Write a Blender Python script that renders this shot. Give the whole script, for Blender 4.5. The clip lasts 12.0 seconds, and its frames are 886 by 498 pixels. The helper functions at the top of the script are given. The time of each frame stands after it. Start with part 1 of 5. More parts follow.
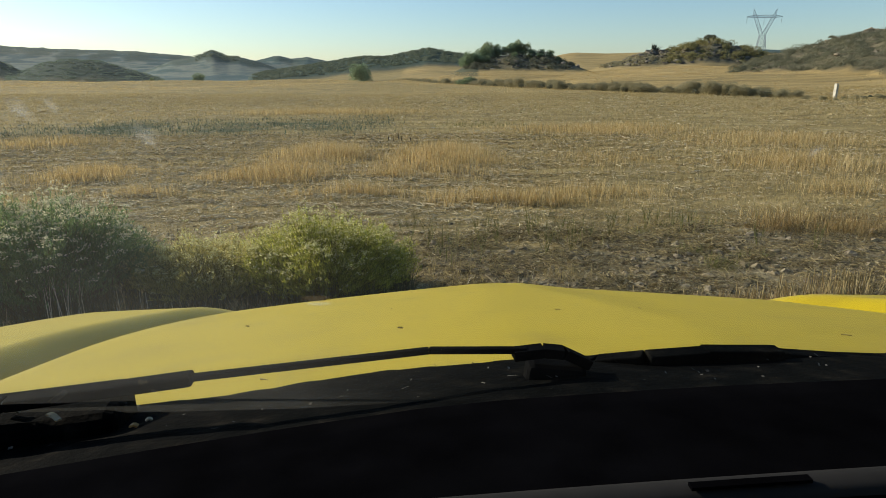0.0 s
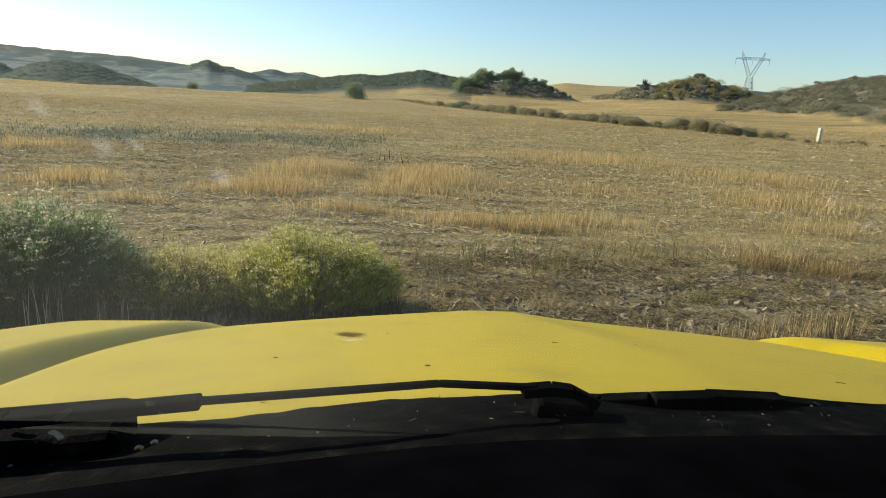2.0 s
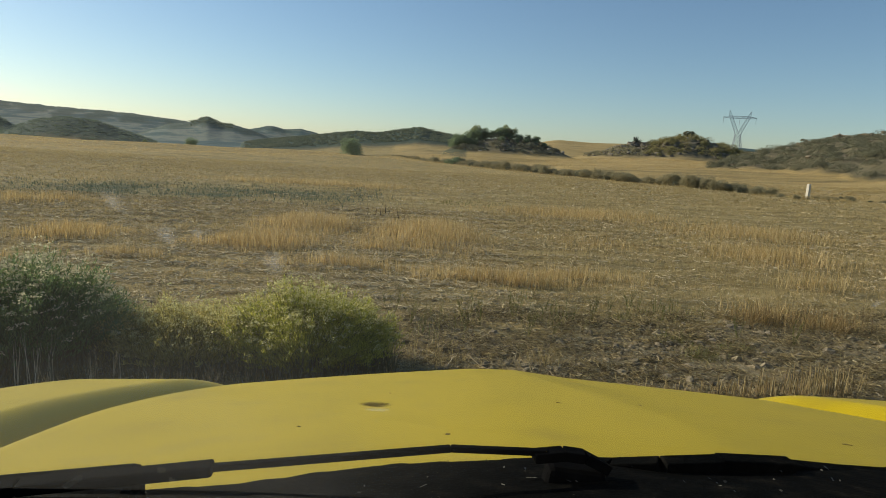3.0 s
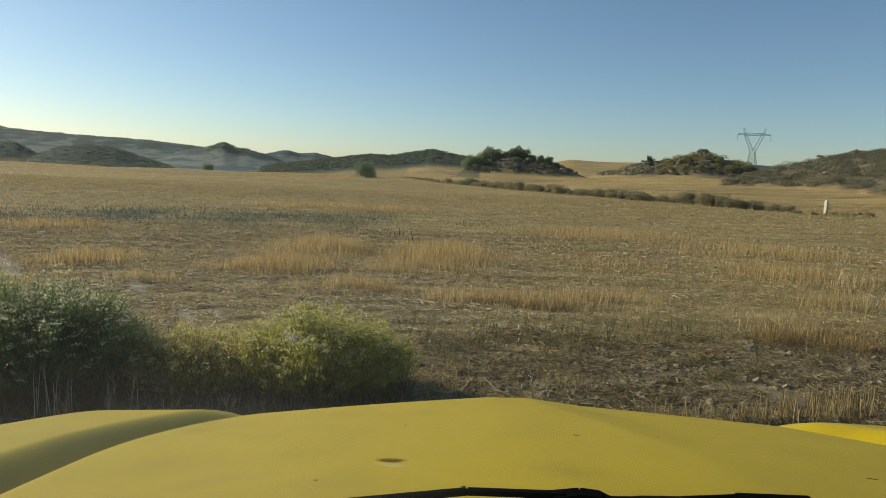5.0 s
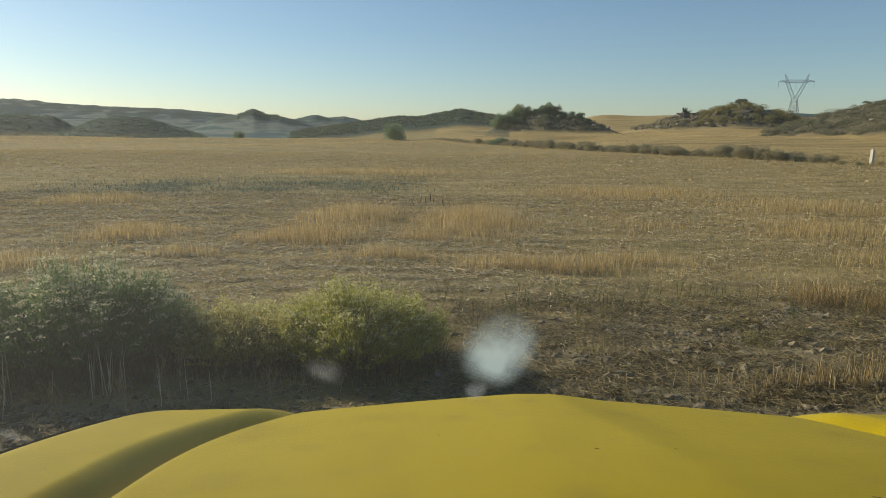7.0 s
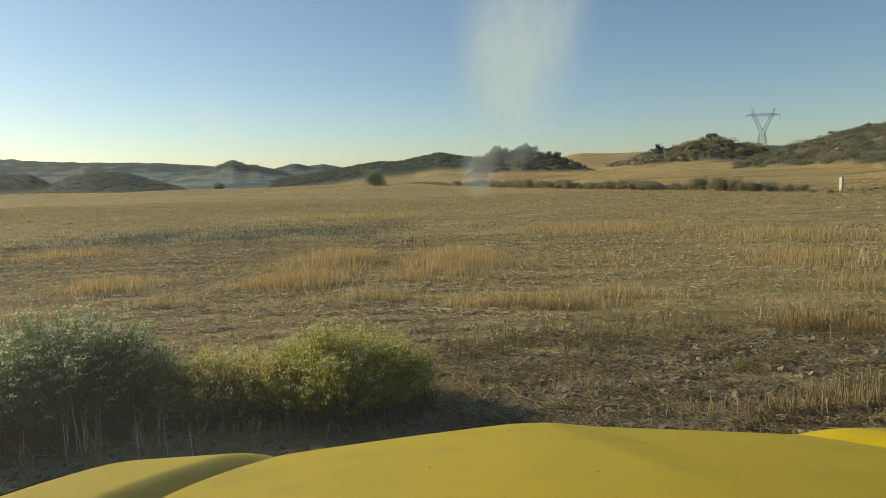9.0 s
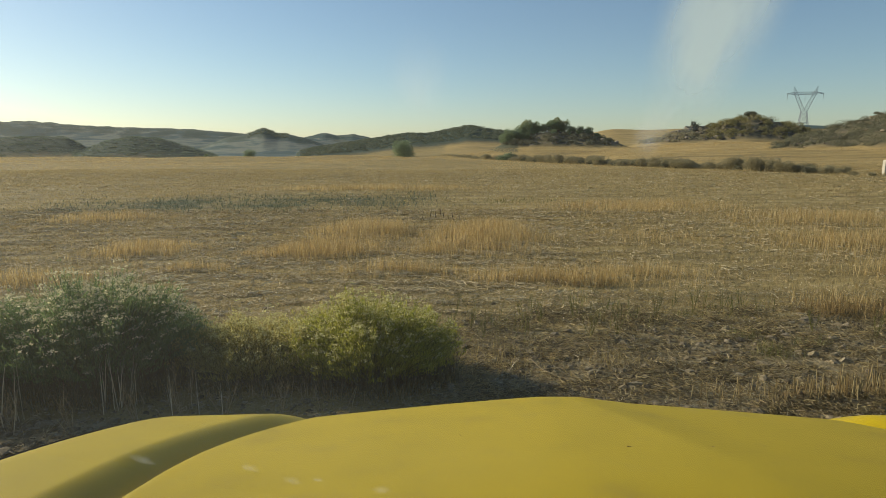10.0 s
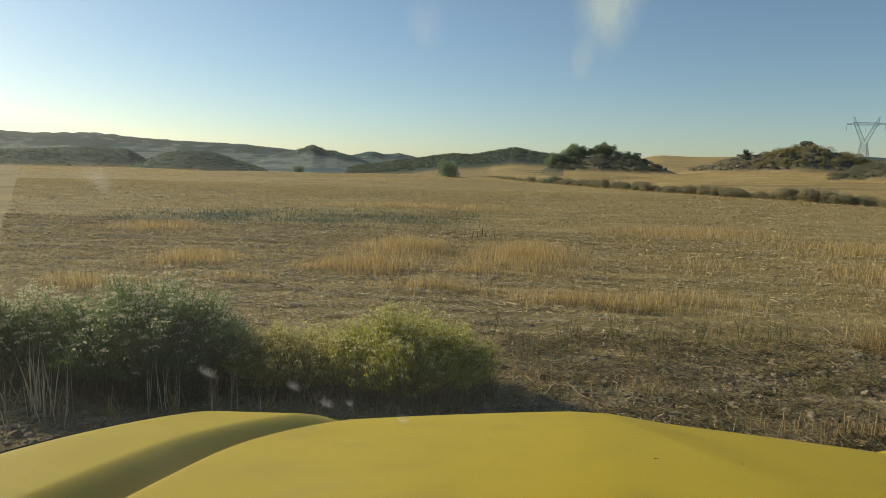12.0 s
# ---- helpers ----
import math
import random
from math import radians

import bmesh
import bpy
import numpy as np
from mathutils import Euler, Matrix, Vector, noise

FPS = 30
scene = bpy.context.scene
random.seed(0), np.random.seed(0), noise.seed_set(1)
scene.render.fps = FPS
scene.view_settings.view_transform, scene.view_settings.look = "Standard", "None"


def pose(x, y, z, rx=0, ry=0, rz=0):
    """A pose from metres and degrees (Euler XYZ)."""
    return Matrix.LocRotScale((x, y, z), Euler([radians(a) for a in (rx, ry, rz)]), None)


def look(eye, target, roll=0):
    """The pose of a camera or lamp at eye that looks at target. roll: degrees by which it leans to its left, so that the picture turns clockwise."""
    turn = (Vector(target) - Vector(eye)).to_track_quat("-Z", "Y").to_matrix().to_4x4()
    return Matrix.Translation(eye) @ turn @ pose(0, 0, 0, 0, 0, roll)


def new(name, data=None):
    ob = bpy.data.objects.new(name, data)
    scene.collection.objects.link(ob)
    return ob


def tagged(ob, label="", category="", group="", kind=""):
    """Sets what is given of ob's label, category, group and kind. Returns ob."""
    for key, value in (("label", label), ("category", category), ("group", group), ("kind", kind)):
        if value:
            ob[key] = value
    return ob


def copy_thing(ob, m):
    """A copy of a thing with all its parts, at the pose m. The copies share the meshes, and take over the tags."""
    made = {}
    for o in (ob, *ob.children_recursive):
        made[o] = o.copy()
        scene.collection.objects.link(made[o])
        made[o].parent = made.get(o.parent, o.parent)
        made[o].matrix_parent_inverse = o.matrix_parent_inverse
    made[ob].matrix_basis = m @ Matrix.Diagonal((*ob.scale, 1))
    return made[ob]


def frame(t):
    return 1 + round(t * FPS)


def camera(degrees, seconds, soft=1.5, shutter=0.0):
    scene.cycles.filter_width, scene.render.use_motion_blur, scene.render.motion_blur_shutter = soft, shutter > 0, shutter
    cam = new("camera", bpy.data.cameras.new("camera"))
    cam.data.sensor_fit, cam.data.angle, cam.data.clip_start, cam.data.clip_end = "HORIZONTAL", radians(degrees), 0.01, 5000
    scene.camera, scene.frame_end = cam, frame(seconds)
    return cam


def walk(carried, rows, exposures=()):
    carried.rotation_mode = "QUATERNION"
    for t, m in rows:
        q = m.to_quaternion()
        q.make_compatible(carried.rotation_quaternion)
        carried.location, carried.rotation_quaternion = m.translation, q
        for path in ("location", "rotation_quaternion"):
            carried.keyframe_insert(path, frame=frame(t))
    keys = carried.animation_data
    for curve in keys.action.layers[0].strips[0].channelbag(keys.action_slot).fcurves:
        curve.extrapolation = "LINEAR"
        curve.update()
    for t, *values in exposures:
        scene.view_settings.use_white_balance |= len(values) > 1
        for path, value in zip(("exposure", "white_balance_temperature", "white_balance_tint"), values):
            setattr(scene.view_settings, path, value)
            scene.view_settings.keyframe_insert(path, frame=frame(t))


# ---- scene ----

# ======== camera ========
cam = camera(71.58, 12.0, soft=0.8)
PATH = [
    (0, pose(0.0267, 0.0251, 1.4146, 73.99, 0.05, -2.53)),
    (0.5, pose(0.0212, 0.0247, 1.4159, 73.56, -2.25, -3.03)),
    (1, pose(0.0205, 0.0247, 1.4141, 73.40, -2.04, -2.70)),
    (1.5, pose(0.0144, 0.0264, 1.4146, 74.16, -3.06, -2.52)),
    (2, pose(0.0087, 0.0263, 1.4212, 75.98, -3.13, -3.11)),
    (2.5, pose(-0.0004, 0.0224, 1.4269, 80.42, -3.80, -3.47)),
    (3, pose(-0.0017, 0.0201, 1.4285, 81.03, -3.29, -3.55)),
    (5, pose(-0.0021, 0.0185, 1.4411, 82.93, -2.46, -2.32)),
    (5.5, pose(-0.0006, 0.0044, 1.4642, 79.72, -0.70, -0.97)),
    (6, pose(-0.0030, -0.0064, 1.4838, 76.63, -0.50, -0.18)),
    (6.5, pose(0.0000, 0.0000, 1.5000, 77.00, -0.00, -0.00)),
    (7, pose(0.0013, -0.0102, 1.5237, 79.23, -0.56, 0.37)),
    (9, pose(0.0013, 0.0181, 1.4893, 83.18, 1.51, -1.53)),
    (9.5, pose(0.0021, 0.0121, 1.4863, 84.34, 1.84, -0.15)),
    (10, pose(-0.0112, 0.0139, 1.4880, 80.71, 0.14, 1.16)),
    (10.5, pose(-0.0009, 0.0188, 1.4836, 82.69, 2.25, 0.90)),
    (11, pose(0.0015, 0.0130, 1.4830, 86.22, 1.74, 0.84)),
    (11.5, pose(0.0079, 0.0193, 1.4625, 81.64, 2.00, 2.52)),
    (12, pose(-0.0042, -0.0134, 1.4756, 82.56, -1.51, 5.30)),
]
walk(cam, PATH, [(0, 0.30, 6450, 8), (0.5, 0.58, 6450, 8), (2.0, 0.59, 6500, 8), (2.5, 0.34, 6650, 8), (3.0, 0.06, 6700, 8), (7.0, 0.00, 6700, 8), (9.0, 0.05, 7050, 8), (11, 0.05, 7050, 8), (12, 0.0, 7050, 8)])

# ======== sky and sun ========
SUN_AZ, SUN_EL = -62.0, 23.0          # degrees from straight ahead (left is negative), above the horizon
world = bpy.data.worlds.new("sky")
scene.world = world
world.use_nodes = True
wn = world.node_tree
sky = wn.nodes.new("ShaderNodeTexSky")
sky.sky_type, sky.sun_disc = "NISHITA", False
sky.sun_elevation, sky.sun_rotation = radians(SUN_EL), radians(SUN_AZ)
sky.air_density, sky.dust_density, sky.ozone_density = 1.0, 0.40, 3.6
wn.nodes["Background"].inputs["Strength"].default_value = 0.112
wn.links.new(sky.outputs[0], wn.nodes["Background"].inputs[0])
sun = new("sun", bpy.data.lights.new("sun", "SUN"))
sun.data.energy, sun.data.angle, sun.data.color = 5.0, radians(0.6), (1.0, 0.90, 0.74)
a, e = radians(SUN_AZ), radians(SUN_EL)
sun.matrix_world = look((math.sin(a) * math.cos(e) * 50, math.cos(a) * math.cos(e) * 50, math.sin(e) * 50), (0, 0, 0))

# ======== materials ========


def material(name, stops, rough=0.8, scale=8.0, metal=0.0, bump=0.0, bump_scale=60.0, random_by="", amount=0.5, detail=6.0, spec=0.3, stretch=(1, 1, 1), ior=1.45):
    """A surface whose colour runs through stops by two sizes of noise, or by each piece's own random number."""
    m = bpy.data.materials.new(name)
    m.use_nodes = True
    t = m.node_tree
    b = t.nodes["Principled BSDF"]
    b.inputs["Roughness"].default_value, b.inputs["Metallic"].default_value = rough, metal
    b.inputs["Specular IOR Level"].default_value, b.inputs["IOR"].default_value = spec, ior
    co = t.nodes.new("ShaderNodeTexCoord")
    mp = t.nodes.new("ShaderNodeMapping")
    mp.inputs["Scale"].default_value = stretch
    t.links.new(co.outputs["Object"], mp.inputs[0])
    n1 = t.nodes.new("ShaderNodeTexNoise")
    n1.inputs["Scale"].default_value, n1.inputs["Detail"].default_value = scale, detail
    t.links.new(mp.outputs[0], n1.inputs["Vector"])
    value = n1.outputs[0]
    if random_by:
        g = t.nodes.new("ShaderNodeNewGeometry" if random_by == "island" else "ShaderNodeObjectInfo")
        mixer = t.nodes.new("ShaderNodeMix")
        mixer.inputs[0].default_value = amount
        t.links.new(value, mixer.inputs[2])
        t.links.new(g.outputs["Random Per Island" if random_by == "island" else "Random"], mixer.inputs[3])
        value = mixer.outputs[0]
    ramp = t.nodes.new("ShaderNodeValToRGB")
    while len(ramp.color_ramp.elements) < len(stops):
        ramp.color_ramp.elements.new(0.5)
    for el, (at, c) in zip(ramp.color_ramp.elements, stops):
        el.position, el.color = at, (*c, 1)
    t.links.new(value, ramp.inputs[0])
    t.links.new(ramp.outputs[0], b.inputs["Base Color"])
    if bump:
        n2 = t.nodes.new("ShaderNodeTexNoise")
        n2.inputs["Scale"].default_value, n2.inputs["Detail"].default_value = bump_scale, 4
        t.links.new(mp.outputs[0], n2.inputs["Vector"])
        bp = t.nodes.new("ShaderNodeBump")
        bp.inputs["Strength"].default_value, bp.inputs["Distance"].default_value = bump, 0.02
        t.links.new(n2.outputs[0], bp.inputs["Height"])
        t.links.new(bp.outputs[0], b.inputs["Normal"])
    return m


def leafy(m, share=0.35):
    """Lets some light through thin blades and leaves."""
    t = m.node_tree
    b = t.nodes["Principled BSDF"]
    tr = t.nodes.new("ShaderNodeBsdfTranslucent")
    mx = t.nodes.new("ShaderNodeMixShader")
    mx.inputs[0].default_value = share
    t.links.new(b.inputs["Base Color"].links[0].from_socket, tr.inputs[0])
    t.links.new(b.outputs[0], mx.inputs[1])
    t.links.new(tr.outputs[0], mx.inputs[2])
    t.links.new(mx.outputs[0], t.nodes["Material Output"].inputs[0])
    return m


M_YELLOW = material("yellow_paint", [(0.22, (0.35, 0.255, 0.012)), (0.42, (0.43, 0.315, 0.003)), (0.60, (0.46, 0.335, 0.004)), (0.82, (0.38, 0.285, 0.020))], rough=0.43, scale=9.0, bump=0.03, bump_scale=300, spec=0.32, detail=10.0)
M_BLACK = material("black_plastic", [(0.3, (0.003, 0.003, 0.0032)), (0.6, (0.006, 0.006, 0.0062)), (0.8, (0.016, 0.014, 0.011))], spec=0.1, rough=0.75, scale=60, bump=0.08, bump_scale=400, ior=1.15)
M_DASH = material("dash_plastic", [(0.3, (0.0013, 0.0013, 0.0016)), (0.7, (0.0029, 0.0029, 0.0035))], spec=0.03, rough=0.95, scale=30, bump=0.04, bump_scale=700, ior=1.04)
M_GREY = material("grey_trim", [(0.3, (0.018, 0.018, 0.018)), (0.7, (0.027, 0.026, 0.025))], spec=0.05, rough=0.7, scale=30, ior=1.08)
M_SCUTTLE = material("dirty_scuttle", [(0.30, (0.002, 0.0022, 0.0022)), (0.52, (0.0038, 0.0040, 0.0038)), (0.64, (0.0075, 0.0070, 0.0058)), (0.78, (0.022, 0.019, 0.015))], spec=0.1, rough=0.85, scale=55, bump=0.15, bump_scale=300, ior=1.15, detail=9.0)
M_RUBBER = material("rubber", [(0.3, (0.012, 0.012, 0.012)), (0.7, (0.02, 0.02, 0.02))], rough=0.85, scale=50)
M_STRAW = leafy(material("straw", [(0.1, (0.33, 0.218, 0.078)), (0.5, (0.52, 0.378, 0.155)), (0.9, (0.70, 0.53, 0.26))], rough=0.5, scale=0.5, random_by="island", amount=0.65, spec=0.7), 0.40)
M_DRYGRASS = leafy(material("dry_grass", [(0.1, (0.25, 0.178, 0.072)), (0.5, (0.40, 0.306, 0.128)), (0.9, (0.57, 0.44, 0.20))], rough=0.42, scale=0.4, random_by="island", amount=0.6, spec=0.7), 0.38)
M_LITTER = material("straw_litter", [(0.1, (0.32, 0.235, 0.11)), (0.6, (0.48, 0.375, 0.20)), (0.95, (0.66, 0.57, 0.38))], rough=0.8, scale=0.5, random_by="island", amount=0.8, spec=0.2)
M_BUSHGREY = leafy(material("grey_green_leaf", [(0.1, (0.075, 0.125, 0.048)), (0.5, (0.15, 0.215, 0.082)), (0.9, (0.27, 0.335, 0.145))], rough=0.7, scale=3, random_by="island", amount=0.7), 0.6)
M_BUSHGREEN = leafy(material("yellow_green_leaf", [(0.1, (0.19, 0.205, 0.030)), (0.5, (0.38, 0.38, 0.062)), (0.9, (0.58, 0.53, 0.13))], rough=0.7, scale=3, random_by="island", amount=0.75), 0.65)
M_FLOWER = leafy(material("pale_flower", [(0.1, (0.50, 0.45, 0.27)), (0.9, (0.74, 0.67, 0.45))], rough=0.8, scale=20, random_by="island"), 0.5)
M_STEM = material("dry_stem", [(0.1, (0.22, 0.16, 0.08)), (0.9, (0.42, 0.33, 0.19))], rough=0.8, scale=10, random_by="island")
M_SCRUB = leafy(material("scrub_leaf", [(0.1, (0.105, 0.103, 0.061)), (0.5, (0.160, 0.155, 0.096)), (0.9, (0.235, 0.222, 0.142))], rough=0.85, scale=0.25, random_by="island", amount=0.3), 0.25)
M_TREE = leafy(material("tree_leaf", [(0.1, (0.13, 0.175, 0.09)), (0.5, (0.21, 0.27, 0.145)), (0.9, (0.33, 0.40, 0.23))], rough=0.75, scale=0.8, random_by="island", amount=0.6), 0.5)
M_BARK = material("bark", [(0.3, (0.09, 0.07, 0.05)), (0.7, (0.16, 0.13, 0.10))], rough=0.9, scale=6, bump=0.5)
M_STONE = material("pale_stone", [(0.25, (0.17, 0.135, 0.085)), (0.6, (0.27, 0.22, 0.15)), (0.85, (0.42, 0.36, 0.265))], rough=0.9, scale=14, bump=0.6, bump_scale=60)
M_CONCRETE = material("concrete", [(0.3, (0.50, 0.45, 0.36)), (0.7, (0.66, 0.60, 0.50))], rough=0.85, scale=6, bump=0.3)
M_STEEL = material("galvanised_steel", [(0.3, (0.24, 0.26, 0.28)), (0.7, (0.34, 0.36, 0.38))], rough=0.6, scale=0.3, metal=0.4)

M_HEDGE = leafy(material("olive_shrub", [(0.1, (0.20, 0.172, 0.092)), (0.5, (0.32, 0.28, 0.160)), (0.9, (0.45, 0.40, 0.25))], rough=0.85, scale=0.4, random_by="island", amount=0.35), 0.45)
M_RIDGE = leafy(material("ridge_scrub_leaf", [(0.1, (0.11, 0.135, 0.09)), (0.5, (0.165, 0.19, 0.125)), (0.9, (0.25, 0.26, 0.175))], rough=0.85, scale=0.06, random_by="island", amount=0.4), 0.3)
M_MOUND = leafy(material("mound_scrub_leaf", [(0.1, (0.13, 0.168, 0.125)), (0.5, (0.16, 0.200, 0.148)), (0.9, (0.19, 0.23, 0.17))], rough=0.85, scale=0.3, random_by="island", amount=0.5), 0.5)
M_YELLOWSCRUB = leafy(material("yellow_scrub", [(0.1, (0.13, 0.12, 0.05)), (0.5, (0.25, 0.22, 0.09)), (0.9, (0.36, 0.31, 0.13))], rough=0.85, scale=0.2, random_by="island", amount=0.45), 0.35)
M_PALETREE = leafy(material("pale_tree_leaf", [(0.1, (0.165, 0.193, 0.089)), (0.5, (0.275, 0.303, 0.152)), (0.9, (0.413, 0.427, 0.234))], rough=0.7, scale=0.8, random_by="island", amount=0.6), 0.6)
M_AGAVE = material("agave_leaf", [(0.2, (0.02, 0.028, 0.02)), (0.8, (0.045, 0.055, 0.04))], rough=0.6, scale=3)
M_ROCK = material("field_rock", [(0.2, (0.085, 0.072, 0.052)), (0.5, (0.16, 0.135, 0.10)), (0.85, (0.30, 0.255, 0.19))], rough=0.9, scale=0.8, random_by="island", amount=0.6)
M_SOIL = material("soil_clod", [(0.15, (0.10, 0.078, 0.044)), (0.5, (0.21, 0.166, 0.10)), (0.85, (0.31, 0.255, 0.165))], rough=0.95, scale=5, random_by="island", amount=0.6)
M_GREYWEED = leafy(material("grey_weed", [(0.1, (0.16, 0.143, 0.088)), (0.5, (0.295, 0.262, 0.165)), (0.9, (0.46, 0.41, 0.27))], rough=0.85, scale=2, random_by="island", amount=0.6), 0.35)
M_GREENWEED = leafy(material("green_weed", [(0.1, (0.11, 0.12, 0.035)), (0.5, (0.20, 0.195, 0.065)), (0.9, (0.32, 0.285, 0.11))], rough=0.8, scale=2, random_by="island", amount=0.6), 0.3)
M_BROWNWEED = leafy(material("brown_weed", [(0.1, (0.20, 0.152, 0.068)), (0.5, (0.39, 0.305, 0.142)), (0.9, (0.57, 0.46, 0.245))], rough=0.85, scale=1.2, random_by="island", amount=0.5), 0.3)
M_DARKWEED = material("dark_weed", [(0.1, (0.075, 0.057, 0.034)), (0.5, (0.16, 0.122, 0.070)), (0.9, (0.28, 0.22, 0.13))], rough=0.9, scale=1.5, random_by="island", amount=0.5)
M_PALESTRAW = material("pale_straw", [(0.1, (0.40, 0.31, 0.165)), (0.6, (0.56, 0.455, 0.26)), (0.95, (0.70, 0.60, 0.39))], rough=0.8, scale=0.8, random_by="island", amount=0.7, spec=0.2)
M_STRIP = leafy(material("strip_weed", [(0.1, (0.075, 0.10, 0.062)), (0.5, (0.125, 0.15, 0.092)), (0.9, (0.21, 0.22, 0.14))], rough=0.85, scale=0.7, random_by="island", amount=0.4), 0.25)
M_BUSHDRY = leafy(material("yellow_dry_leaf", [(0.1, (0.17, 0.15, 0.04)), (0.5, (0.40, 0.345, 0.10)), (0.9, (0.58, 0.50, 0.20))], rough=0.75, scale=3, random_by="island", amount=0.7), 0.65)
M_FLOWERY = leafy(material("yellowish_flower", [(0.1, (0.50, 0.45, 0.16)), (0.9, (0.74, 0.68, 0.34))], rough=0.8, scale=20, random_by="island"), 0.5)
M_BUSHSTEM = material("green_stem", [(0.1, (0.08, 0.075, 0.04)), (0.9, (0.17, 0.15, 0.08))], rough=0.8, scale=10, random_by="island")
M_PALESTEM = material("pale_stem", [(0.1, (0.38, 0.31, 0.20)), (0.9, (0.60, 0.52, 0.37))], rough=0.8, scale=10, random_by="island")
M_DARKSTEM = material("dark_stem", [(0.1, (0.035, 0.028, 0.02)), (0.9, (0.07, 0.055, 0.04))], rough=0.85, scale=10)

# ======== mesh helpers ========


def mesh_of(name, verts, faces, mats, smooth=False):
    """A mesh from numpy arrays; faces: a list of (index array, material slot)."""
    me = bpy.data.meshes.new(name)
    verts = np.asarray(verts, dtype=np.float32)
    faces = [(np.asarray(f), s) for f, s in faces if len(f)]
    loops = np.concatenate([f.ravel() for f, s in faces]).astype(np.int32)
    totals = np.concatenate([np.full(len(f), f.shape[1]) for f, s in faces]).astype(np.int32)
    slots = np.concatenate([np.full(len(f), s) for f, s in faces]).astype(np.int32)
    me.vertices.add(len(verts))
    me.vertices.foreach_set("co", verts.ravel())
    me.loops.add(len(loops))
    me.loops.foreach_set("vertex_index", loops)
    me.polygons.add(len(totals))
    me.polygons.foreach_set("loop_start", np.concatenate([[0], np.cumsum(totals)[:-1]]).astype(np.int32))
    me.polygons.foreach_set("material_index", slots)
    me.polygons.foreach_set("use_smooth", np.full(len(totals), smooth))
    for m in mats:
        me.materials.append(m)
    me.update(calc_edges=True)
    me.validate()
    return me


def part(name, me, parent=None, label=""):
    """Links a mesh, or a bmesh with one material, as one object under its thing."""
    ob = new(name, me)
    ob.parent = parent
    return tagged(ob, label)


def from_bm(name, bm, mat, smooth=True):
    me = bpy.data.meshes.new(name)
    bm.normal_update()
    bm.to_mesh(me)
    bm.free()
    me.materials.append(mat)
    me.polygons.foreach_set("use_smooth", [smooth] * len(me.polygons))
    return me


def blades(xyz, length, width, lean, heading=None, droop=0.0):
    """Thin two-piece blades that stand at xyz, as (verts, faces)."""
    n = len(xyz)
    yaw = np.random.uniform(0, 2 * np.pi, n)
    side = np.stack([np.cos(yaw), np.sin(yaw), np.zeros(n)], 1) * (np.asarray(width) / 2)[:, None]
    head = np.random.uniform(0, 2 * np.pi, n) if heading is None else heading
    tilt = np.asarray(lean)
    up = np.stack([np.cos(head) * np.sin(tilt), np.sin(head) * np.sin(tilt), np.cos(tilt)], 1)
    L = np.asarray(length)[:, None]
    mid = xyz + up * L * 0.55
    tip = xyz + up * L + np.stack([np.cos(head), np.sin(head), np.full(n, -0.6)], 1) * L * droop
    v = np.stack([xyz - side, xyz + side, mid + side * 0.85, mid - side * 0.85, tip], 1).reshape(-1, 3)
    k = np.arange(n)[:, None] * 5
    return v, k + np.array([[0, 1, 2, 3]]), k + np.array([[3, 2, 4]])


def smooth01(x):
    x = np.clip(x, 0, 1)
    return x * x * (3 - 2 * x)


def wave(x, y, size, seed=0):
    """Cheap smooth noise of about -1 to 1 on a plane."""
    r = np.random.RandomState(seed)
    out = 0
    for k in range(5):
        an, ph, w = r.uniform(0, 6.28), r.uniform(0, 6.28), r.uniform(0.7, 1.6) / size
        out = out + np.sin((np.cos(an) * x + np.sin(an) * y) * w * 6.28 + ph)
    return out / 2.6


# ======== terrain ========
EYE = 1.5
HEDGE_Y, HEDGE_X = [10, 36, 45, 61, 115, 160], [38, 21.8, 16.9, 10.8, -2.5, -8]
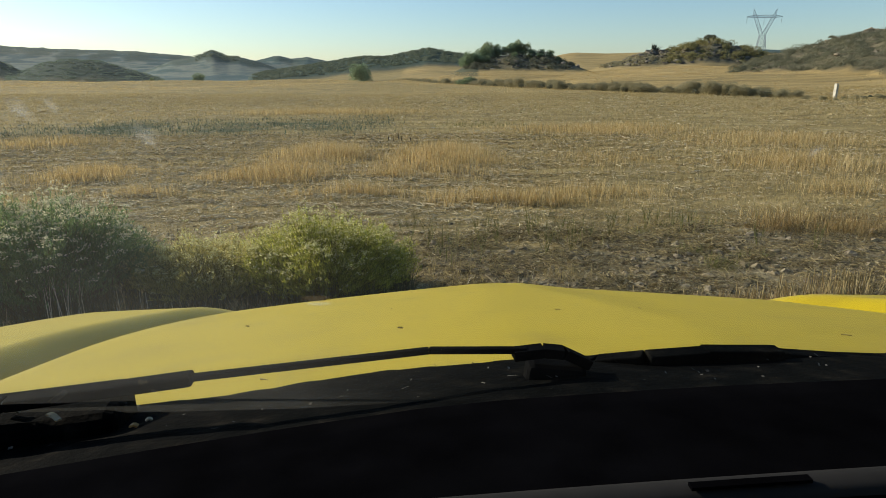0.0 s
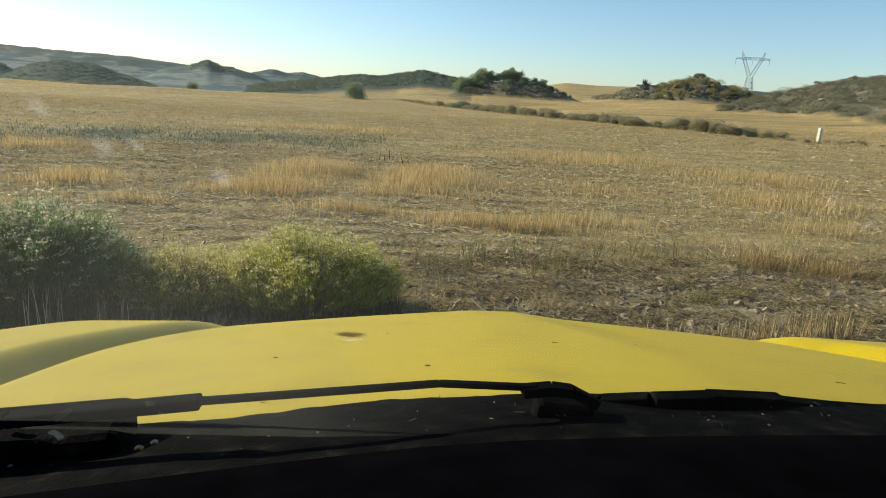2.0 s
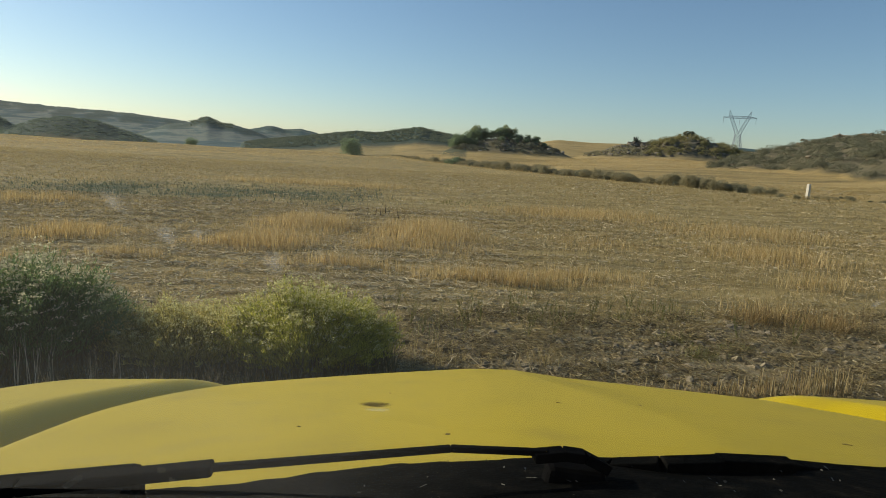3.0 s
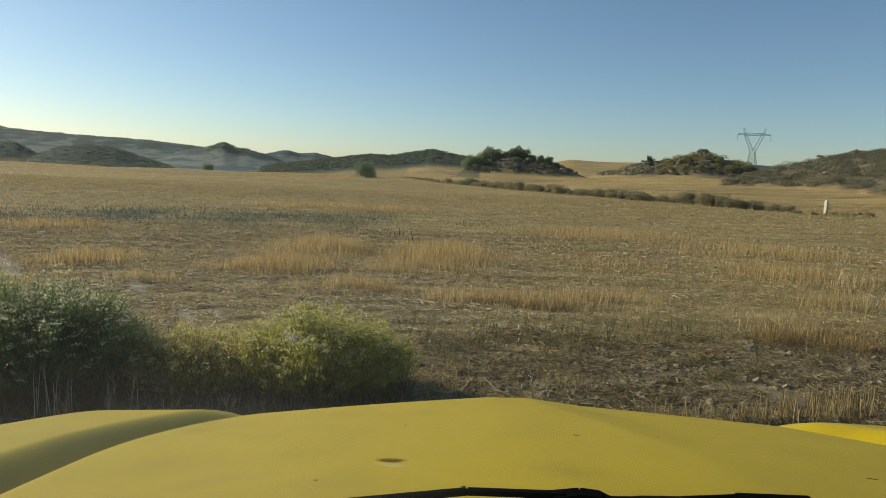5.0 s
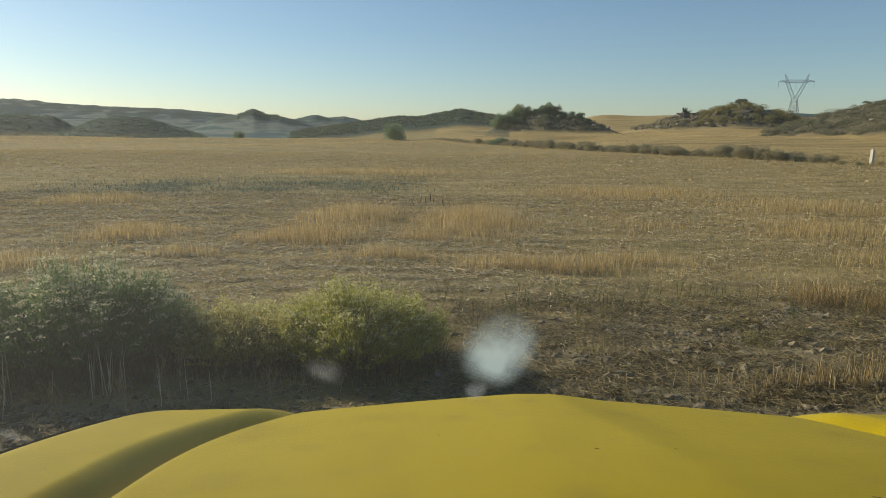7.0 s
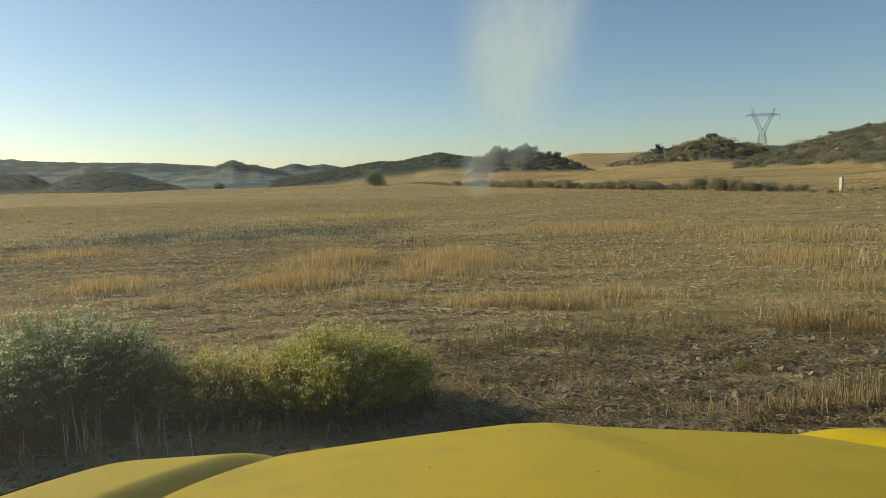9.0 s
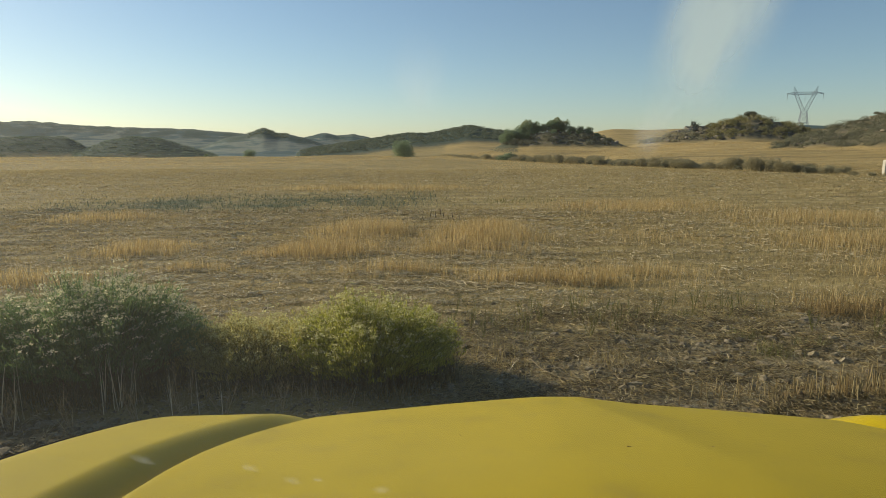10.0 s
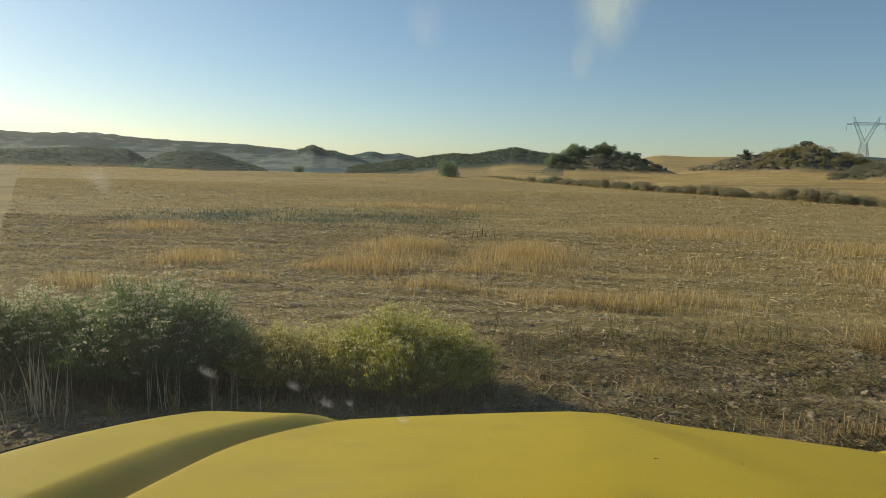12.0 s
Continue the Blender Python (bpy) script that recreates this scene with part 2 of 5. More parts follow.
# hills: distance ahead, depth, and their outline as (sideways per metre ahead, rise over the eye per metre ahead)
HILLS = {
    "far": (1500, 260, [(-1.6, .03), (-.95, .05), (-.80, .043), (-.69, .0455), (-.614, .038), (-.5, .0335), (-.42, .031), (-.362, .026), (-.25, .017), (-.1, 0), (.1, 0)]),
    "blue": (2100, 260, [(-.3, 0), (-.25, .017), (-.21, .0255), (-.187, .021), (-.165, .0235), (-.129, .0157), (-.06, 0)]),
    "peak": (800, 110, [(-.42, 0), (-.37, .018), (-.335, .0235), (-.309, .0325), (-.286, .0235), (-.27, .0235), (-.24, .0165), (-.21, .006), (-.19, 0)]),
    "green": (340, 60, [(-.26, -.006), (-.228, .002), (-.18, .008), (-.129, .0157), (-.075, .0235), (-.045, .0225), (-.005, .030), (.023, .035), (.05, .030), (.077, .026), (.15, .018), (.3, .0)]),
    "mound": (270, 30, [(-.62, -.012), (-.59, .004), (-.56, .015), (-.524, .020), (-.48, .0175), (-.43, .003), (-.39, -.009)]),
    "mound2": (330, 30, [(-.95, .0), (-.85, .014), (-.70, .021), (-.63, .020), (-.60, .004), (-.57, -.01)]),
    "clump": (122, 9, [(.06, .0), (.085, .012), (.12, .022), (.16, .027), (.20, .023), (.235, .016), (.262, .006), (.28, 0)]),
    "rocky": (154, 15, [(.265, -.002), (.29, .007), (.33, .017), (.365, .0285), (.385, .025), (.40, .029), (.43, .039), (.467, .0465), (.50, .040), (.54, .031), (.57, .02), (.62, 0)]),
    "right": (112, 20, [(.46, -.006), (.52, .008), (.56, .019), (.60, .032), (.65, .045), (.703, .057), (.80, .071), (.95, .083), (1.2, .08), (1.8, .04)]),
}


def lines(u, table):
    return np.interp(u, [p[0] for p in table], [p[1] for p in table])


def ground(x, y):
    """The height of the ground, and how much of it is scrub, at x, y."""
    x, y = np.asarray(x, float), np.asarray(y, float)
    ahead = np.maximum(y, 1.0)
    u = x / ahead
    dist = np.hypot(x, y)
    w = (x - np.interp(y, HEDGE_Y, HEDGE_X)) * 0.92
    front = smooth01((y - 8) / 20)
    z = 0.012 * wave(x, y, 3.0, 3) + 0.02 * wave(x, y, 9.0, 4) * smooth01(dist / 12)
    z = z + (1.9 * smooth01(w / 55) + 0.35 * smooth01((w - 2) / 6)) * front
    z = z + 7.0 * smooth01((y - 150) / 130) * smooth01((u - 0.12) / 0.14) + 12 * smooth01((y - 300) / 300) * smooth01((u - .2) / .3)
    z = z - 4.5 * smooth01((y - 105) / 110) * smooth01((-u + .02) / .25)
    z = z + (0.35 * wave(x, y, 45, 5)) * smooth01((dist - 25) / 80)
    scrub, wood = np.zeros_like(z), np.zeros_like(z)
    for name, (d, depth, table) in HILLS.items():
        rough = 1 + 0.02 * wave(x, y, d * 0.03, 11) + 0.012 * wave(x, y, d * 0.01, 12)
        fall = np.exp(-((y - d) / depth) ** 2)
        if name == "right":
            foot = np.interp(u, [.44, .5, .7, .8, 1.2], [88, 76, 58, 50, 42]) + 1.2 * wave(x, y, 9, 13)
            fall = np.clip((y - foot) / (d - foot), 0, 1) ** 0.85
        top = (EYE + lines(u, table) * d) * rough
        inside = (u > table[0][0]) & (u < table[-1][0]) & (y > 5)
        h = np.where(inside, z + (top - z) * fall, -99)
        scrub = np.where(inside & (h > z), np.maximum(scrub, smooth01((h - z) / 0.35 if name == "right" else (h - z - 0.25) / 1.0) * smooth01((fall - 0.22) / 0.2 if name == "green" else fall * 25 if name == "right" else fall * 3 - .15)), scrub)
        # partial wood share pales the distant crests as haze would
        if name in ("far", "peak", "blue"):
            crest = smooth01(((h / top) - 0.55 + 0.22 * wave(x, y, d * 0.06, 14) + 0.12 * wave(x, y, d * 0.02, 15)) / 0.14)
            wood = np.where(inside & (h > z), np.maximum(wood * 0.3, crest * (0.5 if name == "blue" else 0.75)), wood)
        if name in ("mound", "mound2", "green"):
            wood = np.where(inside & (h > z), np.maximum(wood, smooth01((fall - 0.22) / 0.2) * smooth01((h - z) / 0.8)), wood)
        z = np.maximum(z, h)
    z = z + scrub * (0.25 * wave(x, y, 7, 8) + 0.12 * wave(x, y, 2.4, 9)) * smooth01((400 - dist) / 200)
    return z, scrub, wood


def build_ground():
    ang = np.radians(np.concatenate([np.arange(-62, 62, 0.2), np.arange(62, 298, 3.0)]))
    rad = np.concatenate([[0.05], np.geomspace(0.6, 4600, 330)])
    A, Rr = np.meshgrid(ang, rad)
    X, Y = np.sin(A) * Rr, np.cos(A) * Rr
    Z, scrub, wood = ground(X, Y)
    n, m = A.shape
    idx = np.arange(n * m).reshape(n, m)
    nxt = np.roll(idx, -1, axis=1)
    quads = np.stack([idx[:-1], idx[1:], nxt[1:], nxt[:-1]], -1).reshape(-1, 4)
    me = mesh_of("ground", np.stack([X, Y, Z], -1).reshape(-1, 3), [(quads[:, ::-1], 0)], [M_GROUND], smooth=True)
    at = me.attributes.new("scrub", "FLOAT", "POINT")
    at.data.foreach_set("value", scrub.astype(np.float32).ravel())
    at = me.attributes.new("track", "FLOAT", "POINT")
    at.data.foreach_set("value", bare(X, Y).astype(np.float32).ravel())
    at = me.attributes.new("wood", "FLOAT", "POINT")
    at.data.foreach_set("value", wood.astype(np.float32).ravel())
    at = me.attributes.new("golden", "FLOAT", "POINT")
    at.data.foreach_set("value", golden(X, Y).astype(np.float32).ravel())
    # mask for the haze-tinted colour of land beyond 380 m
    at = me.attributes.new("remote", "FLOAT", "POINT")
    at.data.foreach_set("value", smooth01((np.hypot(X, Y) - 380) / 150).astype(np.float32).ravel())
    at = me.attributes.new("weedy", "FLOAT", "POINT")
    at.data.foreach_set("value", weedy(X, Y).astype(np.float32).ravel())
    return tagged(new("ground", me), "dry stubble field of straw and grey soil running to low hills", "ground", kind="structure")


def bare(x, y):
    """The trampled earth of the field's edge."""
    edge = 5.35 + 0.10 * x + 0.35 * wave(x, y, 2.2, 21)
    return smooth01((edge - y) / 0.9) * smooth01((x + 0.4 + 3.0 * (y < 3.2)) / 0.8)


def golden(x, y):
    """The unmown golden field that rises behind the row of shrubs."""
    w = (x - np.interp(y, HEDGE_Y, HEDGE_X)) * 0.92
    return smooth01((w - 2.0) / 3.0) * smooth01((y - 22) / 12) * (0.75 + 0.25 * wave(x / 3.0, y, 5.0, 33))


def weedy(x, y):
    """The grey-green strip of weeds across the field."""
    c = np.exp(-((y - 18.2 - 0.25 * x) / 2.4) ** 2) * smooth01((x + 12) / 4) * smooth01((0.5 - x) / 3)
    return c * (0.7 + 0.3 * wave(x, y, 2.5, 31))


def ground_material():
    m = bpy.data.materials.new("field")
    m.use_nodes = True
    t = m.node_tree
    b = t.nodes["Principled BSDF"]
    b.inputs["Roughness"].default_value, b.inputs["Specular IOR Level"].default_value = 0.95, 0.1
    co = t.nodes.new("ShaderNodeTexCoord")

    def noise_ramp(scale, stops, stretch=(1, 1, 1), detail=8.0):
        mp = t.nodes.new("ShaderNodeMapping")
        mp.inputs["Scale"].default_value = stretch
        t.links.new(co.outputs["Object"], mp.inputs[0])
        n = t.nodes.new("ShaderNodeTexNoise")
        n.inputs["Scale"].default_value, n.inputs["Detail"].default_value = scale, detail
        n.inputs["Roughness"].default_value = 0.65
        t.links.new(mp.outputs[0], n.inputs["Vector"])
        r = t.nodes.new("ShaderNodeValToRGB")
        while len(r.color_ramp.elements) < len(stops):
            r.color_ramp.elements.new(0.5)
        for el, (at, c) in zip(r.color_ramp.elements, stops):
            el.position, el.color = at, (*c, 1) if len(c) == 3 else c
        t.links.new(n.outputs[0], r.inputs[0])
        return n, r

    def mix(f, x, y, kind="MIX"):
        q = t.nodes.new("ShaderNodeMix")
        q.data_type, q.blend_type = "RGBA", kind
        if isinstance(f, float):
            q.inputs[0].default_value = f
        else:
            t.links.new(f, q.inputs[0])
        t.links.new(x, q.inputs[6])
        t.links.new(y, q.inputs[7])
        return q.outputs[2]

    def attr(name):
        q = t.nodes.new("ShaderNodeAttribute")
        q.attribute_name = name
        return q.outputs["Fac"]

    grain, fine = noise_ramp(9.0, [(0.3, (0.127, 0.0964, 0.0437)), (0.5, (0.287, 0.218, 0.0936)), (0.72, (0.483, 0.388, 0.187))])
    _, rows = noise_ramp(0.16, [(0.32, (0.161, 0.129, 0.0541)), (0.5, (0.328, 0.243, 0.0957)), (0.68, (0.471, 0.341, 0.125))], stretch=(0.35, 1.6, 1))
    _, soil = noise_ramp(16.0, [(0.28, (0.101, 0.0738, 0.0354)), (0.5, (0.223, 0.168, 0.0853)), (0.74, (0.445, 0.349, 0.189))])
    _, scrub = noise_ramp(0.6, [(0.35, (0.095, 0.085, 0.05)), (0.55, (0.16, 0.136, 0.082)), (0.75, (0.27, 0.225, 0.14))])
    # blue-green stops put the haze of distance into the far hills' colour
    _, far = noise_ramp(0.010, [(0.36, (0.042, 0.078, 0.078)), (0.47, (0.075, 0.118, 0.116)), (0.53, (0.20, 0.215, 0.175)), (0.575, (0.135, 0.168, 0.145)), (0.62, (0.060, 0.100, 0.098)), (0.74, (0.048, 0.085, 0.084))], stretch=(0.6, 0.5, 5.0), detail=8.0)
    _, woods = noise_ramp(0.25, [(0.35, (0.034, 0.056, 0.042)), (0.55, (0.050, 0.076, 0.058)), (0.75, (0.076, 0.102, 0.076))])
    _, weeds = noise_ramp(3.0, [(0.35, (0.065, 0.075, 0.036)), (0.7, (0.16, 0.155, 0.082))])
    _, patch = noise_ramp(0.85, [(0.34, (0.118, 0.0947, 0.0458)), (0.47, (0.235, 0.182, 0.0811)), (0.58, (0.37, 0.289, 0.13)), (0.7, (0.515, 0.427, 0.218))], stretch=(0.5, 1.5, 1), detail=10.0)
    _, gold = noise_ramp(0.30, [(0.34, (0.20, 0.150, 0.068)), (0.5, (0.40, 0.285, 0.115)), (0.66, (0.53, 0.385, 0.165))], stretch=(0.25, 1.4, 1), detail=9.0)
    _, crumbs = noise_ramp(3.0, [(0.36, (0.0909, 0.0697, 0.0354)), (0.5, (0.217, 0.167, 0.0861)), (0.64, (0.476, 0.397, 0.241))], detail=10.0)
    c = mix(0.5, fine.outputs[0], rows.outputs[0])
    c = mix(0.5, c, patch.outputs[0])
    c = mix(attr("golden"), c, gold.outputs[0])
    c = mix(attr("weedy"), c, weeds.outputs[0])
    c = mix(attr("track"), c, mix(0.5, soil.outputs[0], crumbs.outputs[0]))
    c = mix(attr("scrub"), c, scrub.outputs[0])
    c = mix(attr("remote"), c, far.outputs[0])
    c = mix(attr("wood"), c, woods.outputs[0])
    t.links.new(c, b.inputs["Base Color"])
    bp = t.nodes.new("ShaderNodeBump")
    bp.inputs["Strength"].default_value, bp.inputs["Distance"].default_value = 0.7, 0.05
    t.links.new(grain.outputs[0], bp.inputs["Height"])
    t.links.new(bp.outputs[0], b.inputs["Normal"])
    return m


M_GROUND = ground_material()
build_ground()

# ======== the car ========
CX = 0.19                                  # the car's middle line


def hood_mid(y):
    """Height of the bonnet along its middle."""
    y = np.asarray(y, float)
    return 1.213 - 0.215 * (y - 0.439) - 0.06 * (y - 0.439) ** 2 - 2.0 * np.maximum(y - 0.99, 0) ** 2


def crease(y):
    """Half the width of the bonnet between its two side gutters."""
    return 0.557 - 0.8 * np.maximum(np.asarray(y, float) - 0.66, 0) ** 2


def hood_top(d, y):
    d, y = np.asarray(d, float), np.asarray(y, float)
    s = np.clip(np.abs(d) / crease(y), 0, 1.2)
    left = 0.012 * s ** 2 + 0.034 * np.maximum(s - 0.13, 0)
    # on the right a pressed facet begins at a slanting line
    edge = 0.008 + 0.22 * np.clip(0.92 - y, 0, 0.35)
    e = np.maximum(d - edge, 0)
    right = 0.004 * s ** 2 + 0.068 * e + 0.055 * np.minimum(e, 0.09) * smooth01((y - 0.50) / 0.35)
    return hood_mid(y) - np.where(d < 0, left, right) - 0.016 * np.clip((s - 0.95) / 0.05, 0, 1) ** 2


def rear_line(x):
    """The bonnet's rear edge."""
    x = np.asarray(x, float)
    return np.interp(x, [-0.5, -0.25, -0.165, -0.066, -0.060, -0.014, 0.035, 0.15, 0.30, 0.37, 0.45, 0.9], [0.335, 0.382, 0.397, 0.403, 0.409, 0.420, 0.425, 0.424, 0.424, 0.425, 0.420, 0.35])


def hood_rear(x):
    """The line where the black scuttle begins, with the steps of its clips."""
    x = np.asarray(x, float)
    return rear_line(x) + 0.003 * (np.floor((x + 3) * 9.3) % 2) + 0.002 * (np.floor((x + 3) * 23.7) % 2) - 0.002


def sheet(f, us, vs):
    """A grid of points f(u, v) as (verts, quads)."""
    U, V = np.meshgrid(us, vs)
    P = np.stack(np.broadcast_arrays(*f(U, V)), -1)
    n, m = U.shape
    i = np.arange(n * m).reshape(n, m)
    q = np.stack([i[:-1, :-1], i[:-1, 1:], i[1:, 1:], i[1:, :-1]], -1).reshape(-1, 4)
    return P.reshape(-1, 3), q


def slab(f, us, vs, thick, mat, name):
    """A curved panel with thickness, its rim closed."""
    v, q = sheet(f, us, vs)
    n, m = len(vs), len(us)
    low = v.copy()
    low[:, 2] -= thick
    k = len(v)
    i = np.arange(k).reshape(n, m)
    rim = np.concatenate([i[0, :], i[1:, -1], i[-1, -2::-1], i[-2:0:-1, 0]])
    nx = np.roll(rim, -1)
    side = np.stack([rim, rim + k, nx + k, nx], -1)
    me = mesh_of(name, np.concatenate([v, low]), [(q, 0), (q[:, ::-1] + k, 0), (side, 0)], [mat], True)
    return me


def bar_bm(bm, a, b, w, h, up=(0, 0, 1)):
    """A bar of w x h from a to b."""
    a, b = Vector(a), Vector(b)
    d = (b - a).normalized()
    u = Vector(up)
    s = d.cross(u).normalized() if d.cross(u).length > 1e-4 else Vector((1, 0, 0))
    u = s.cross(d).normalized()
    vs = [bm.verts.new(p + s * i * w / 2 + u * j * h / 2) for p in (a, b) for i, j in ((-1, -1), (1, -1), (1, 1), (-1, 1))]
    for f in ((3, 2, 1, 0), (4, 5, 6, 7), (0, 1, 5, 4), (1, 2, 6, 5), (2, 3, 7, 6), (3, 0, 4, 7)):
        bm.faces.new([vs[k] for k in f])


def bar(name, points, w, h, mat, bevel=0.0):
    bm = bmesh.new()
    for a, b in zip(points, points[1:]):
        bar_bm(bm, a, b, w, h)
    if bevel:
        bmesh.ops.bevel(bm, geom=bm.edges[:], offset=bevel, segments=2, affect="EDGES", profile=0.5)
    return from_bm(name, bm, mat, smooth=False)


def box_mesh(name, x0, x1, y0, y1, z0, z1, mat, bevel=0.02):
    bm = bmesh.new()
    bmesh.ops.create_cube(bm, size=1.0, matrix=Matrix.Translation(((x0 + x1) / 2, (y0 + y1) / 2, (z0 + z1) / 2)) @ Matrix.Diagonal((x1 - x0, y1 - y0, z1 - z0, 1)))
    bmesh.ops.bevel(bm, geom=bm.edges[:], offset=bevel, segments=3, affect="EDGES", profile=0.5)
    return from_bm(name, bm, mat)


def glass_y(z):
    return 0.242 - 1.03 * (z - 1.323)


def soft_spot_material(name, colour, strength, size):
    """Dried dirt on the glass, thinning out to its rim."""
    m = bpy.data.materials.new(name)
    m.use_nodes = True
    t = m.node_tree
    t.nodes.remove(t.nodes["Principled BSDF"])
    co = t.nodes.new("ShaderNodeTexCoord")
    n = t.nodes.new("ShaderNodeTexNoise")
    n.inputs["Scale"].default_value = 2.2
    n.inputs["Detail"].default_value = 3
    t.links.new(co.outputs["UV"], n.inputs["Vector"])
    mp = t.nodes.new("ShaderNodeMapping")
    mp.inputs["Location"].default_value, mp.inputs["Scale"].default_value = (-1, -1, 0), (2, 2, 0)
    t.links.new(co.outputs["UV"], mp.inputs[0])
    g = t.nodes.new("ShaderNodeTexGradient")
    g.gradient_type = "SPHERICAL"
    t.links.new(mp.outputs[0], g.inputs[0])
    mul = t.nodes.new("ShaderNodeMath")
    mul.operation = "MULTIPLY"
    t.links.new(g.outputs[1], mul.inputs[0])
    t.links.new(n.outputs[0], mul.inputs[1])
    mr = t.nodes.new("ShaderNodeMapRange")
    mr.interpolation_type = "SMOOTHSTEP"
    mr.inputs["From Min"].default_value, mr.inputs["From Max"].default_value = 0.02, size
    mr.inputs["To Max"].default_value = strength
    t.links.new(mul.outputs[0], mr.inputs["Value"])
    clear = t.nodes.new("ShaderNodeBsdfTransparent")
    tr = t.nodes.new("ShaderNodeBsdfTranslucent")
    tr.inputs[0].default_value = (*colour, 1)
    mx = t.nodes.new("ShaderNodeMixShader")
    t.links.new(mr.outputs[0], mx.inputs[0])
    t.links.new(clear.outputs[0], mx.inputs[1])
    t.links.new(tr.outputs[0], mx.inputs[2])
    t.links.new(mx.outputs[0], t.nodes["Material Output"].inputs[0])
    return m


def dusty_glass():
    m = bpy.data.materials.new("windscreen_glass")
    m.use_nodes = True
    t = m.node_tree
    t.nodes.remove(t.nodes["Principled BSDF"])
    clear, gl = t.nodes.new("ShaderNodeBsdfTransparent"), t.nodes.new("ShaderNodeBsdfGlossy")
    clear.inputs[0].default_value = (0.93, 0.96, 0.95, 1)
    gl.inputs["Roughness"].default_value = 0.02
    fr = t.nodes.new("ShaderNodeFresnel")
    fr.inputs[0].default_value = 1.12
    m1 = t.nodes.new("ShaderNodeMixShader")
    t.links.new(fr.outputs[0], m1.inputs[0])
    t.links.new(clear.outputs[0], m1.inputs[1])
    t.links.new(gl.outputs[0], m1.inputs[2])
    co = t.nodes.new("ShaderNodeTexCoord")
    n = t.nodes.new("ShaderNodeTexNoise")
    n.inputs["Scale"].default_value, n.inputs["Detail"].default_value = 9.0, 5
    t.links.new(co.outputs["Object"], n.inputs["Vector"])
    sep = t.nodes.new("ShaderNodeSeparateXYZ")
    t.links.new(co.outputs["Object"], sep.inputs[0])
    # dust film denser to the left, imitating the sun's veiling glare
    side = t.nodes.new("ShaderNodeMapRange")
    side.interpolation_type = "SMOOTHSTEP"
    side.inputs["From Min"].default_value, side.inputs["From Max"].default_value = 0.08, -0.09
    side.inputs["To Min"].default_value, side.inputs["To Max"].default_value = 0.003, DUST_GLARE
    t.links.new(sep.outputs["X"], side.inputs["Value"])
    mul = t.nodes.new("ShaderNodeMath")
    mul.operation = "MULTIPLY"
    t.links.new(side.outputs[0], mul.inputs[0])
    t.links.new(n.outputs[0], mul.inputs[1])
    # the same painted glare grows with height on the glass
    high = t.nodes.new("ShaderNodeMapRange")
    high.interpolation_type = "SMOOTHSTEP"
    high.inputs["From Min"].default_value, high.inputs["From Max"].default_value = 1.45, 1.58
    high.inputs["To Max"].default_value = 0.55
    high.inputs["To Min"].default_value = 0.12
    t.links.new(sep.outputs["Z"], high.inputs["Value"])
    glare = t.nodes.new("ShaderNodeMath")
    glare.operation = "MULTIPLY"
    t.links.new(mul.outputs[0], glare.inputs[0])
    t.links.new(high.outputs[0], glare.inputs[1])
    mul = glare
    tr = t.nodes.new("ShaderNodeBsdfTranslucent")
    tr.inputs[0].default_value = (0.80, 0.79, 0.70, 1)
    m2 = t.nodes.new("ShaderNodeMixShader")
    t.links.new(mul.outputs[0], m2.inputs[0])
    t.links.new(m1.outputs[0], m2.inputs[1])
    t.links.new(tr.outputs[0], m2.inputs[2])
    t.links.new(m2.outputs[0], t.nodes["Material Output"].inputs[0])
    return m


# densest share of the dust film, set to match the glare
DUST_GLARE = 0.40


def glass_spot(parent, name, x, z, w, h, mat, label, lift=0.0015):
    """A flat patch of dried dirt on the inside of the windscreen."""
    up = Vector((0, -1.03, 1)).normalized()
    side = Vector((1, 0, 0))
    c = Vector((x, glass_y(z), z)) + Vector((0, -0.70, -0.72)) * lift
    vs = [c + side * i * w / 2 + up * j * h / 2 for i, j in ((-1, -1), (1, -1), (1, 1), (-1, 1))]
    me = mesh_of(name, np.array([tuple(p) for p in vs]), [(np.array([[0, 1, 2, 3]]), 0)], [mat])
    uv = me.uv_layers.new(name="uv")
    for k, p in enumerate(((0, 0), (1, 0), (1, 1), (0, 1))):
        uv.data[k].uv = p
    ob = part(name, me, parent, label)
    ob.visible_shadow = False
    return ob


def wheel(parent, x, y, radius=0.34, width=0.22):
    hub = new("wheel")
    hub.parent = parent
    hub.location = (x, y, radius)
    bm = bmesh.new()
    profile = [(0.20, -0.5), (0.27, -0.5), (0.325, -0.42), (0.34, -0.25), (0.34, 0.25), (0.325, 0.42), (0.27, 0.5), (0.20, 0.5)]
    rings = []
    for k in range(40):
        an = k / 40 * 2 * math.pi
        rings.append([bm.verts.new((w * width, math.cos(an) * r, math.sin(an) * r)) for r, w in profile])
    for a, b in zip(rings, rings[1:] + rings[:1]):
        for i in range(len(profile) - 1):
            bm.faces.new((a[i], a[i + 1], b[i + 1], b[i]))
    part("tyre", from_bm("tyre", bm, M_RUBBER), hub, "black rubber tyre")
    bm = bmesh.new()
    bmesh.ops.create_cone(bm, cap_ends=True, segments=32, radius1=0.205, radius2=0.205, depth=width * 0.7, matrix=Matrix.Rotation(math.pi / 2, 4, "Y"))
    bmesh.ops.bevel(bm, geom=bm.edges[:], offset=0.012, segments=2, affect="EDGES")
    part("rim", from_bm("rim", bm, M_GREY), hub, "grey wheel rim")


